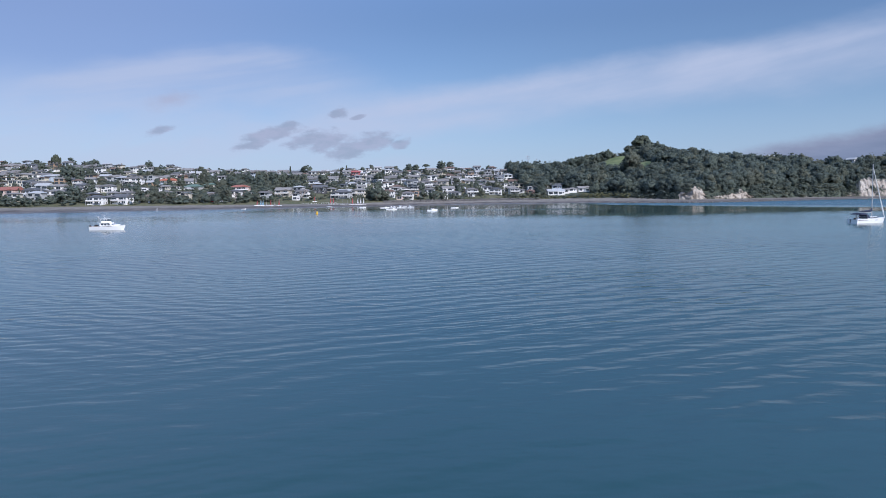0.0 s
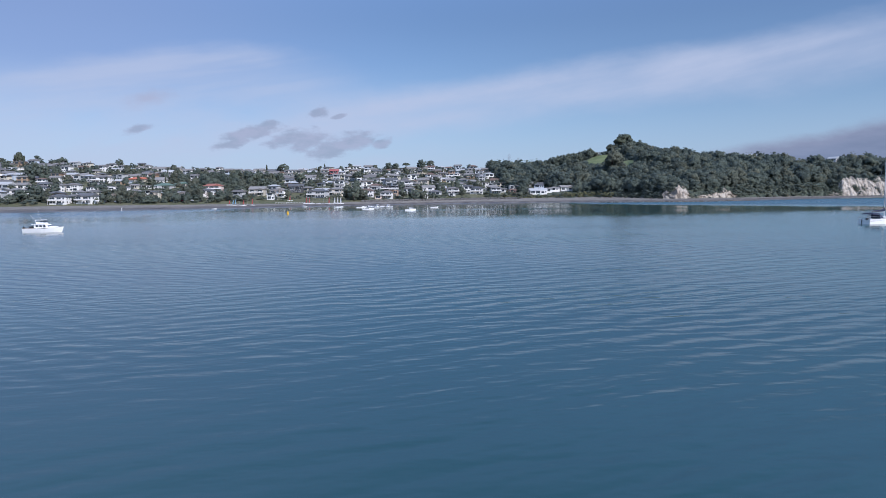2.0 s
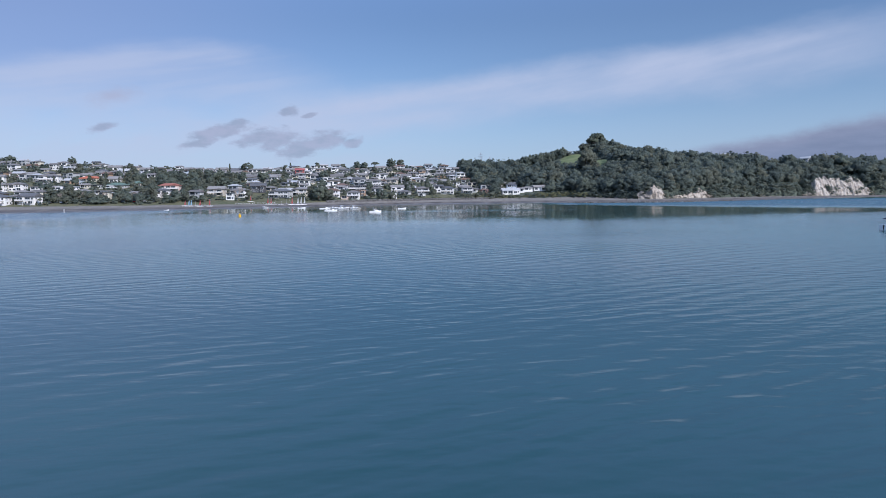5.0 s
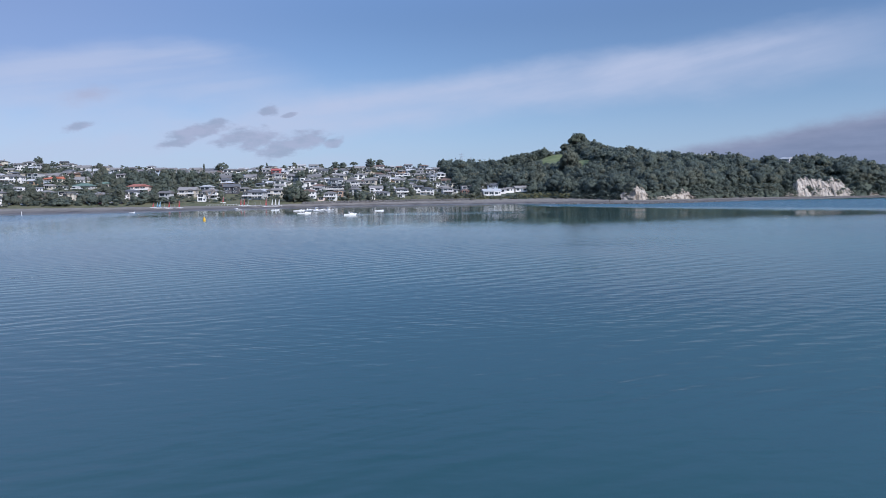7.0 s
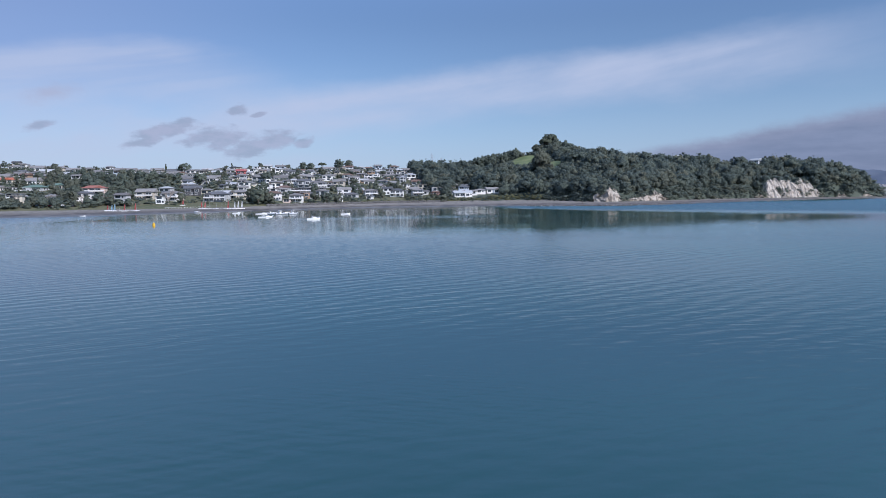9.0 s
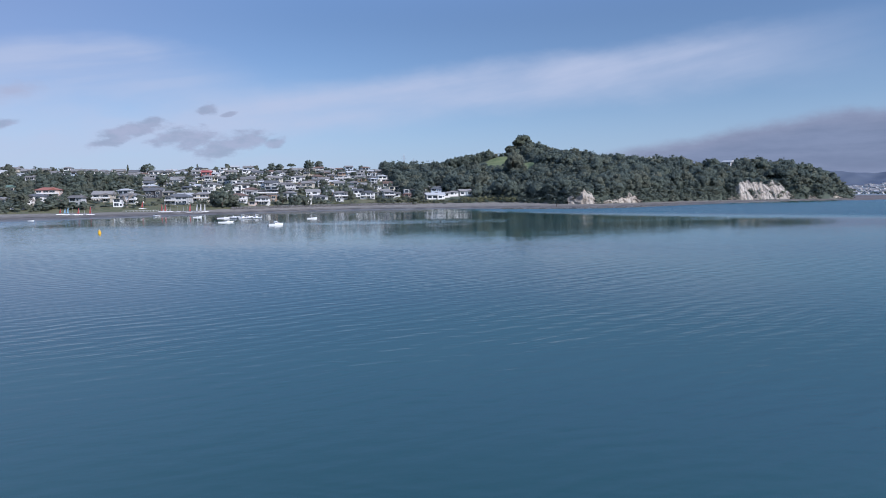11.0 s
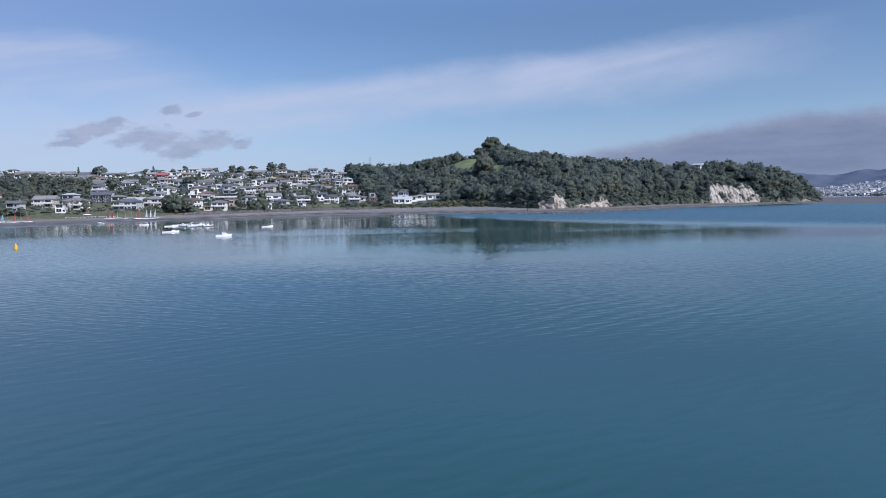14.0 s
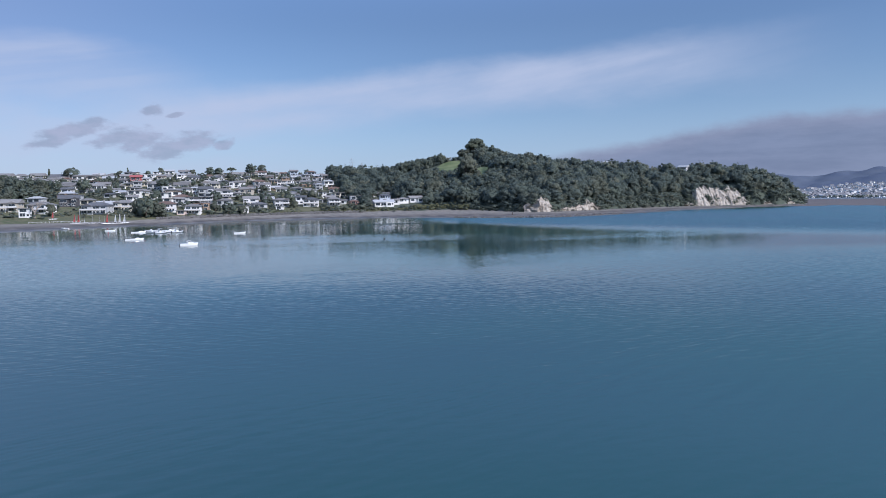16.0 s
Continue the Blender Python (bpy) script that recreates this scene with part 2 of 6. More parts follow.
WALL = {
    "white": material("white_weatherboard", (0.8, 0.79, 0.76), 0.6, vary=0.5, scale=0.6, tint=(0.66, 0.65, 0.61)),
    "greywhite": material("pale_grey_weatherboard", (0.45, 0.46, 0.46), 0.65, vary=0.5, scale=0.6, tint=(0.33, 0.34, 0.35)),
    "bluewhite": material("blue_grey_weatherboard", (0.5, 0.56, 0.62), 0.65, vary=0.5, scale=0.6, tint=(0.36, 0.4, 0.46)),
    "cream": material("cream_plaster", (0.62, 0.58, 0.48), 0.7, vary=0.5, scale=0.6, tint=(0.55, 0.5, 0.38)),
    "beige": material("beige_plaster", (0.5, 0.46, 0.38), 0.7, vary=0.5, scale=0.6, tint=(0.4, 0.36, 0.3)),
    "pink": material("pale_pink_plaster", (0.62, 0.49, 0.42), 0.7, vary=0.5, scale=0.6, tint=(0.5, 0.4, 0.35)),
    "tan": material("tan_cedar_boards", (0.34, 0.24, 0.16), 0.7, vary=0.6, scale=0.8, tint=(0.24, 0.17, 0.12)),
    "terracotta": material("terracotta_plaster", (0.38, 0.2, 0.15), 0.75, vary=0.5, scale=0.6, tint=(0.3, 0.15, 0.12)),
    "red": material("red_painted_boards", (0.36, 0.1, 0.09), 0.6, vary=0.4, scale=0.6, tint=(0.38, 0.05, 0.05)),
    "dark": material("dark_stained_boards", (0.045, 0.045, 0.05), 0.6, vary=0.5, scale=0.8, tint=(0.08, 0.08, 0.085)),
}
ROOF = {
    "grey": material("grey_roof_tiles", (0.135, 0.13, 0.127), 0.7, spec=0.25, vary=0.7, scale=0.8, tint=(0.26, 0.25, 0.24), each=0.9, bump=0.03, bump_scale=3),
    "charcoal": material("charcoal_metal_roof", (0.075, 0.078, 0.083), 0.6, spec=0.3, vary=0.6, scale=0.8, tint=(0.16, 0.16, 0.165), each=0.5),
    "pale": material("pale_metal_roof", (0.42, 0.42, 0.41), 0.45, vary=0.6, scale=0.8, tint=(0.4, 0.41, 0.42), each=0.5),
    "brown": material("brown_tile_roof", (0.13, 0.085, 0.065), 0.7, vary=0.6, scale=0.8, tint=(0.2, 0.13, 0.1), each=0.5),
    "redbrown": material("red_brown_tile_roof", (0.26, 0.1, 0.075), 0.7, vary=0.6, scale=0.8, tint=(0.34, 0.15, 0.11), each=0.3),
    "red": material("bright_red_roof", (0.38, 0.1, 0.09), 0.55, vary=0.5, scale=0.8, tint=(0.3, 0.09, 0.08)),
    "orange": material("orange_tile_roof", (0.46, 0.15, 0.08), 0.7, vary=0.6, scale=0.8, tint=(0.36, 0.13, 0.08)),
    "green": material("green_metal_roof", (0.1, 0.16, 0.12), 0.55, vary=0.6, scale=0.8, tint=(0.15, 0.2, 0.16)),
}
GLASS = material("window_glass", (0.03, 0.04, 0.05), 0.06, spec=0.9)
FRAME = material("white_joinery", (0.72, 0.72, 0.71), 0.5, vary=0.3, scale=2)
DECK = material("grey_timber_deck", (0.3, 0.28, 0.25), 0.8, vary=0.6, scale=2, tint=(0.2, 0.18, 0.16))
CONCRETE = material("weathered_concrete", (0.36, 0.35, 0.33), 0.85, vary=0.8, scale=0.8, tint=(0.22, 0.21, 0.2), bump=0.02, bump_scale=4)
BARK = material("grey_brown_bark", (0.12, 0.095, 0.075), 0.9, vary=0.8, scale=2, tint=(0.06, 0.048, 0.04), bump=0.05, bump_scale=6)
PALE_BARK = material("pale_bare_bark", (0.34, 0.3, 0.26), 0.9, vary=0.8, scale=2, tint=(0.2, 0.17, 0.15), bump=0.05, bump_scale=6)
# green made paler and bluer, to carry some distance haze in the colour
LEAF = material("hazed_green_foliage", (0.122, 0.152, 0.135), 0.75, vary=0.7, scale=0.3, tint=(0.185, 0.215, 0.165), each=0.55, isle=0.1, spec=0.1, thin=0.45, tone=0.9)
LEAF_GREY = material("grey_green_foliage", (0.128, 0.148, 0.12), 0.75, vary=0.7, scale=0.3, tint=(0.195, 0.21, 0.16), each=0.55, isle=0.1, spec=0.1, thin=0.45, tone=0.9)
PINE = material("pine_needles", (0.075, 0.095, 0.076), 0.8, vary=0.8, scale=0.7, tint=(0.09, 0.1, 0.066), each=0.5, isle=0.4, spec=0.15, thin=0.12)
ROCK = material("dark_shore_rock", (0.075, 0.07, 0.065), 0.85, vary=0.9, scale=0.5, tint=(0.16, 0.145, 0.125), each=0.6, bump=0.15, bump_scale=1.5)
STONE = material("grey_seawall_stone", (0.2, 0.19, 0.175), 0.85, vary=0.8, scale=0.6, tint=(0.11, 0.105, 0.1), each=0.9, bump=0.1, bump_scale=2)
HULL = material("white_gelcoat", (0.86, 0.86, 0.85), 0.25, vary=0.35, scale=0.8, tint=(0.7, 0.7, 0.68))
TEAK = material("weathered_teak", (0.3, 0.22, 0.15), 0.7, vary=0.6, scale=2)
NAVY = material("navy_canvas", (0.012, 0.018, 0.045), 0.85, vary=0.6, scale=1.5, tint=(0.03, 0.04, 0.07))
ALLOY = material("anodised_mast_alloy", (0.62, 0.62, 0.62), 0.35, metal=0.6, vary=0.3, scale=1)
STEEL = material("stainless_steel", (0.6, 0.6, 0.6), 0.25, metal=1.0)
RUBBER = material("dark_rubber", (0.03, 0.03, 0.032), 0.7, vary=0.5, scale=2)
GREY_TUBE = material("pale_grey_inflatable_tube", (0.55, 0.56, 0.57), 0.5, vary=0.4, scale=1)
SAIL_WHITE = material("white_sailcloth", (0.78, 0.78, 0.76), 0.7, vary=0.5, scale=0.6, tint=(0.65, 0.65, 0.63))
SAIL_RED = material("red_sailcloth", (0.5, 0.13, 0.12), 0.7, vary=0.5, scale=0.6, tint=(0.45, 0.09, 0.09))
SAIL_BLUE = material("pale_blue_sailcloth", (0.3, 0.5, 0.62), 0.7, vary=0.5, scale=0.6, tint=(0.42, 0.58, 0.66))
BUOY_YELLOW = material("yellow_buoy_paint", (0.75, 0.45, 0.02), 0.5, vary=0.5, scale=3, tint=(0.6, 0.34, 0.02))

# ---- helpers for meshes ----
def mesh_of(name, verts, faces, mat, smooth_faces=False):
    me = bpy.data.meshes.new(name)
    me.from_pydata([tuple(v) for v in verts], [], [tuple(f) for f in faces])
    me.materials.append(mat)
    if smooth_faces:
        me.polygons.foreach_set("use_smooth", [True] * len(me.polygons))
    me.update()
    return me


def bm_mesh(name, bm, mat, smooth_faces=False):
    bmesh.ops.recalc_face_normals(bm, faces=bm.faces)
    me = bpy.data.meshes.new(name)
    bm.to_mesh(me)
    bm.free()
    me.materials.append(mat)
    if smooth_faces:
        me.polygons.foreach_set("use_smooth", [True] * len(me.polygons))
    return me


def part(name, bm, mat, parent, label="", at=None, smooth_faces=False):
    """One mesh object under a thing or a part."""
    me = bm if isinstance(bm, bpy.types.Mesh) else bm_mesh(name, bm, mat, smooth_faces)
    ob = new(name, me)
    ob.parent = parent
    if at is not None:
        ob.matrix_basis = at
    return tagged(ob, label)


def thing(name, at, label, category, group="", kind=""):
    ob = new(name)
    ob.empty_display_size = 0.5
    ob.matrix_basis = at
    return tagged(ob, label, category, group, kind)


def box(bm, x0, y0, z0, x1, y1, z1):
    v = [bm.verts.new(p) for p in ((x0, y0, z0), (x1, y0, z0), (x1, y1, z0), (x0, y1, z0), (x0, y0, z1), (x1, y0, z1), (x1, y1, z1), (x0, y1, z1))]
    for f in ((0, 3, 2, 1), (4, 5, 6, 7), (0, 1, 5, 4), (1, 2, 6, 5), (2, 3, 7, 6), (3, 0, 4, 7)):
        bm.faces.new([v[i] for i in f])
    return v


def tube(bm, a, b, ra, rb=None, sides=6):
    """A tapered rod from a to b."""
    a, b = Vector(a), Vector(b)
    rb = ra if rb is None else rb
    q = (b - a).to_track_quat("Z", "Y")
    rings = []
    for p, r in ((a, ra), (b, rb)):
        rings.append([bm.verts.new(p + q @ Vector((r * math.cos(2 * math.pi * i / sides), r * math.sin(2 * math.pi * i / sides), 0))) for i in range(sides)])
    for i in range(sides):
        j = (i + 1) % sides
        bm.faces.new((rings[0][i], rings[0][j], rings[1][j], rings[1][i]))
    bm.faces.new(rings[0][::-1])
    bm.faces.new(rings[1])


def sheet(xs, ys, height):
    gx, gy = np.meshgrid(xs, ys)
    gz = height(gx, gy)
    nx, ny = len(xs), len(ys)
    verts = np.stack([gx.ravel(), gy.ravel(), gz.ravel()], 1)
    i = (np.arange(ny - 1)[:, None] * nx + np.arange(nx - 1)[None]).ravel()
    faces = np.stack([i, i + 1, i + 1 + nx, i + nx], 1)
    return verts, faces


# ---- ground, beach and sea ----
def ground_material():
    m = bpy.data.materials.new("shore_and_grass")
    m.use_nodes = True
    nt = m.node_tree
    nodes, links = nt.nodes, nt.links
    bsdf = nodes["Principled BSDF"]
    bsdf.inputs["Specular IOR Level"].default_value = 0.3
    geo = nodes.new("ShaderNodeNewGeometry")
    inland = nodes.new("ShaderNodeAttribute")
    inland.attribute_name = "inland"
    sep = nodes.new("ShaderNodeSeparateXYZ")
    links.new(geo.outputs["Position"], sep.inputs[0])

    def noisy(size, detail=5):
        n = nodes.new("ShaderNodeTexNoise")
        n.inputs["Scale"].default_value = size
        n.inputs["Detail"].default_value = detail
        links.new(geo.outputs["Position"], n.inputs["Vector"])
        return n.outputs["Fac"]

    def ramp(v, lo, hi):
        n = nodes.new("ShaderNodeMapRange")
        n.interpolation_type = "SMOOTHSTEP"
        links.new(v, n.inputs[0])
        n.inputs[1].default_value, n.inputs[2].default_value = lo, hi
        return n.outputs[0]

    def add(v, w, k):
        n = nodes.new("ShaderNodeMath")
        n.operation = "MULTIPLY_ADD"
        links.new(w, n.inputs[0])
        n.inputs[1].default_value = k
        links.new(v, n.inputs[2])
        return n.outputs[0]

    def mix(fac, a, b):
        n = nodes.new("ShaderNodeMix")
        n.data_type = "RGBA"
        links.new(fac, n.inputs[0])
        for i, k in ((6, a), (7, b)):
            if isinstance(k, tuple):
                n.inputs[i].default_value = (*k, 1)
            else:
                links.new(k, n.inputs[i])
        return n.outputs[2]

    mud = mix(ramp(noisy(0.12), 0.35, 0.7), (0.075, 0.068, 0.064), (0.165, 0.148, 0.13))
    sand = mix(ramp(noisy(0.3), 0.3, 0.7), (0.15, 0.14, 0.125), (0.23, 0.21, 0.185))
    shore = mix(ramp(add(sep.outputs[2], noisy(0.05), 1.6), 1.7, 2.9), mud, sand)
    lawn = mix(ramp(noisy(0.08), 0.35, 0.65), (0.07, 0.085, 0.04), (0.12, 0.122, 0.066))
    earth = mix(ramp(noisy(0.5), 0.4, 0.65), lawn, (0.13, 0.12, 0.075))
    wood = nodes.new("ShaderNodeAttribute")
    wood.attribute_name = "wooded"
    earth = mix(wood.outputs["Fac"], earth, mix(ramp(noisy(0.6), 0.35, 0.65), (0.055, 0.07, 0.054), (0.085, 0.1, 0.072)))
    meadow = nodes.new("ShaderNodeAttribute")
    meadow.attribute_name = "meadow"
    earth = mix(meadow.outputs["Fac"], earth, mix(ramp(noisy(0.1), 0.35, 0.65), (0.1, 0.13, 0.055), (0.145, 0.17, 0.08)))
    links.new(mix(ramp(add(inland.outputs["Fac"], noisy(0.15), 8.0), 3.0, 6.0), shore, earth), bsdf.inputs["Base Color"])
    wet = nodes.new("ShaderNodeMapRange")
    links.new(sep.outputs[2], wet.inputs[0])
    for i, k in enumerate((0.1, 1.0, 0.35, 0.9)):
        wet.inputs[i + 1].default_value = k
    links.new(wet.outputs[0], bsdf.inputs["Roughness"])
    b = nodes.new("ShaderNodeBump")
    b.inputs["Distance"].default_value = 0.12
    links.new(noisy(0.9), b.inputs["Height"])
    links.new(b.outputs[0], bsdf.inputs["Normal"])
    return m


def in_meadow(x, y, k=1.0):
    """Two strips of open grass below the summit."""
    a = ((x - 214 - 0.2 * (y - 800)) / 17) ** 2 + ((y - 800) / 46) ** 2
    b = ((x - 230 - 0.32 * (y - 744)) / 10) ** 2 + ((y - 744) / 36) ** 2
    return np.minimum(a, b) < k


GX = np.concatenate([np.arange(-1100, -560, 18), np.arange(-560, 620, 4), np.arange(620, 700, 16)])
GY = np.concatenate([np.arange(280, 400, 8), np.arange(400, 720, 4), np.arange(720, 1020, 6), np.arange(1020, 1400, 20)])
gv, gf = sheet(GX, GY, ground_z)
ground_mesh = mesh_of("ground", gv, gf, ground_material(), True)
ground_mesh.attributes.new("inland", "FLOAT", "POINT").data.foreach_set("value", (gv[:, 1] - back_of(gv[:, 0]) + 4.0 * smooth(185, 200, gv[:, 0])).astype(np.float32))
on_knoll = in_meadow(gv[:, 0], gv[:, 1], 1.25)
ground_mesh.attributes.new("wooded", "FLOAT", "POINT").data.foreach_set("value", (smooth(95, 130, gv[:, 0]) * ~on_knoll).astype(np.float32))
ground_mesh.attributes.new("meadow", "FLOAT", "POINT").data.foreach_set("value", on_knoll.astype(np.float32))
tagged(new("ground", ground_mesh), "grassy hillside falling to a grey sand and mud beach", "ground", kind="structure")


def water_material():
    m = bpy.data.materials.new("calm_sea_water")
    m.use_nodes = True
    nt = m.node_tree
    nodes, links = nt.nodes, nt.links
    bsdf = nodes["Principled BSDF"]
    bsdf.inputs["IOR"].default_value = 1.6
    geo = nodes.new("ShaderNodeNewGeometry")

    def noisy(size, stretch, turn, detail=2, rough=0.5):
        mp = nodes.new("ShaderNodeMapping")
        mp.inputs["Rotation"].default_value = (0, 0, radians(turn))
        mp.inputs["Scale"].default_value = stretch
        links.new(geo.outputs["Position"], mp.inputs[0])
        n = nodes.new("ShaderNodeTexNoise")
        n.inputs["Scale"].default_value = size
        n.inputs["Detail"].default_value = detail
        n.inputs["Roughness"].default_value = rough
        links.new(mp.outputs[0], n.inputs["Vector"])
        return n.outputs["Fac"]

    def maths(op, a, b):
        n = nodes.new("ShaderNodeMath")
        n.operation = op
        for i, v in enumerate((a, b)):
            if isinstance(v, (int, float)):
                n.inputs[i].default_value = v
            else:
                links.new(v, n.inputs[i])
        return n.outputs[0]

    def ramp(v, lo, hi, a=0.0, b=1.0):
        n = nodes.new("ShaderNodeMapRange")
        n.interpolation_type = "SMOOTHSTEP"
        links.new(v, n.inputs[0])
        for i, k in enumerate((lo, hi, a, b)):
            n.inputs[i + 1].default_value = k
        return n.outputs[0]

    sep = nodes.new("ShaderNodeSeparateXYZ")
    links.new(geo.outputs["Position"], sep.inputs[0])
    def crests(length, along, wobble, size):
        """Long-crested ripples: wavelength in metres, and the bearing of the crest lines."""
        mp = nodes.new("ShaderNodeMapping")
        mp.inputs["Rotation"].default_value = (0, 0, radians(-along))
        mp.inputs["Scale"].default_value = (0.7, 1.0, 1.0)
        links.new(geo.outputs["Position"], mp.inputs[0])
        n = nodes.new("ShaderNodeTexWave")
        n.wave_type, n.bands_direction, n.wave_profile = "BANDS", "Y", "SIN"
        n.inputs["Scale"].default_value = 2 * math.pi / (20 * length)
        n.inputs["Distortion"].default_value = wobble
        n.inputs["Detail"].default_value = 2.0
        n.inputs["Detail Scale"].default_value = size
        n.inputs["Detail Roughness"].default_value = 0.5
        links.new(mp.outputs[0], n.inputs["Vector"])
        return n.outputs["Fac"]

    def vector(op, a, b=None, scale=None):
        n = nodes.new("ShaderNodeVectorMath")
        n.operation = op
        for i, v in enumerate((a, b)):
            if isinstance(v, tuple):
                n.inputs[i].default_value = v
            elif v is not None:
                links.new(v, n.inputs[i])
        if scale is not None:
            links.new(scale, n.inputs["Scale"])
        return n.outputs[0]

    def plus(*terms):
        total = terms[0]
        for v in terms[1:]:
            total = maths("ADD", total, v)
        return total

    def times(*terms):
        total = terms[0]
        for v in terms[1:]:
            total = maths("MULTIPLY", total, v)
        return total

    east, north = sep.outputs[0], sep.outputs[1]
    # two sets of long low ripples that trade places over the bay, and short ones riding on them
    turn_over = ramp(noisy(0.014, (0.8, 1.0, 1), 30, 2), 0.44, 0.58)
    stay = maths("SUBTRACT", 1.0, turn_over)
    swell, back_set, cross = crests(2.1, 40, 6.0, 1.0), crests(1.7, -42, 7.0, 1.1), crests(1.4, 12, 8.0, 1.3)
    ripple, ripple_back = crests(0.62, 34, 4.0, 1.6), crests(0.55, -32, 4.0, 1.6)
    chop = noisy(1.3, (0.5, 1.0, 1), -20, 2)
    patch = ramp(noisy(0.03, (0.5, 1.0, 1), 8, 3), 0.34, 0.62, 0.35, 1.0)
    paws = ramp(noisy(0.09, (0.6, 1.0, 1), -20, 3), 0.45, 0.66, 0.05, 1.0)
    long_waves = times(plus(times(swell, stay, 0.034), times(back_set, turn_over, 0.024), times(cross, 0.014)), patch)
    short_waves = plus(times(chop, 0.03), times(plus(times(ripple, stay), times(ripple_back, turn_over)), paws, 0.008))
    # sheltered water lies flatter
    height = times(plus(long_waves, short_waves), times(ramp(north, 40, 140, 1.0, 0.6), ramp(north, 150, 250, 1.0, 0.4)))
    bump = nodes.new("ShaderNodeBump")
    bump.inputs["Distance"].default_value = 1.0
    bump.inputs["Strength"].default_value = 1.0
    links.new(height, bump.inputs["Height"])

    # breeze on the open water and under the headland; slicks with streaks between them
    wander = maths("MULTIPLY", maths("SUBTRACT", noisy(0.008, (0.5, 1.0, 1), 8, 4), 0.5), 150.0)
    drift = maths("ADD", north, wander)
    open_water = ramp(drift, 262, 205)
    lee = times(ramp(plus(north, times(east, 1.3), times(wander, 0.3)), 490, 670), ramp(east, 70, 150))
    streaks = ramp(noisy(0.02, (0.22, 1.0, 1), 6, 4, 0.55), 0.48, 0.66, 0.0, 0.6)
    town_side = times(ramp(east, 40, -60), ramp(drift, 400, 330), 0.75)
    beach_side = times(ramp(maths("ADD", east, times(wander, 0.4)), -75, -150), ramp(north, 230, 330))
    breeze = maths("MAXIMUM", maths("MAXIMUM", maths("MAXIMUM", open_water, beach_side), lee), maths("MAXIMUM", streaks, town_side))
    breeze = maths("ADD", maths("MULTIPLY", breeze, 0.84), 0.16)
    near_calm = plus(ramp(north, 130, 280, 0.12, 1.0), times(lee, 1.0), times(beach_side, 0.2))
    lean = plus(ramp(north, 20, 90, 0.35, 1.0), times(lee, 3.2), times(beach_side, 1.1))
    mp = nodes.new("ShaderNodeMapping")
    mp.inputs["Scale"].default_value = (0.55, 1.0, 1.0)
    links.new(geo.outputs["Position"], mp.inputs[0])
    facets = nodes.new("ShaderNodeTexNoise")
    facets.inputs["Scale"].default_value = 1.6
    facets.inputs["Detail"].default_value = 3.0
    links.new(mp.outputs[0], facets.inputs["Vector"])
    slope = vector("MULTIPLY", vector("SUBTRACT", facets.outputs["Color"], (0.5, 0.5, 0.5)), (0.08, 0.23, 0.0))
    # added normal tilt for bay-leaning facets seen at a low angle: reflects higher sky
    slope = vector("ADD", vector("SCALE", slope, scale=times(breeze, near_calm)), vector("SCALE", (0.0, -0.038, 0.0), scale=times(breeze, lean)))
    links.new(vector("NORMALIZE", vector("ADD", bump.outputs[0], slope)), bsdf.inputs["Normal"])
    links.new(ramp(maths("ADD", north, times(wander, 0.5)), 150, 280, 0.135, 0.06), bsdf.inputs["Roughness"])
    mix = nodes.new("ShaderNodeMix")
    mix.data_type = "RGBA"
    links.new(ramp(noisy(0.011, (0.6, 1.0, 1), 20, 3), 0.35, 0.65), mix.inputs[0])
    mix.inputs[6].default_value = (0.007, 0.043, 0.047, 1)
    mix.inputs[7].default_value = (0.0095, 0.061, 0.054, 1)
    links.new(mix.outputs[2], bsdf.inputs["Base Color"])
    return m


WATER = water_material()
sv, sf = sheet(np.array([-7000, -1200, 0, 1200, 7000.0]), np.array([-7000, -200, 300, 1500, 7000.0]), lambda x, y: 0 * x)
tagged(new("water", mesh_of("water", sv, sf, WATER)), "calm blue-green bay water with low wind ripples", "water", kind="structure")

# ---- sandstone cliffs along the headland ----
CLIFF = material("pale_sandstone_cliff", (0.53, 0.485, 0.42), 0.9, vary=1.2, scale=0.5, tint=(0.25, 0.215, 0.175), bump=0.5, bump_scale=0.8, stretch=(1.0, 1.0, 0.45), spec=0.2)


BROWS = []  # where bush hangs over the cliff tops


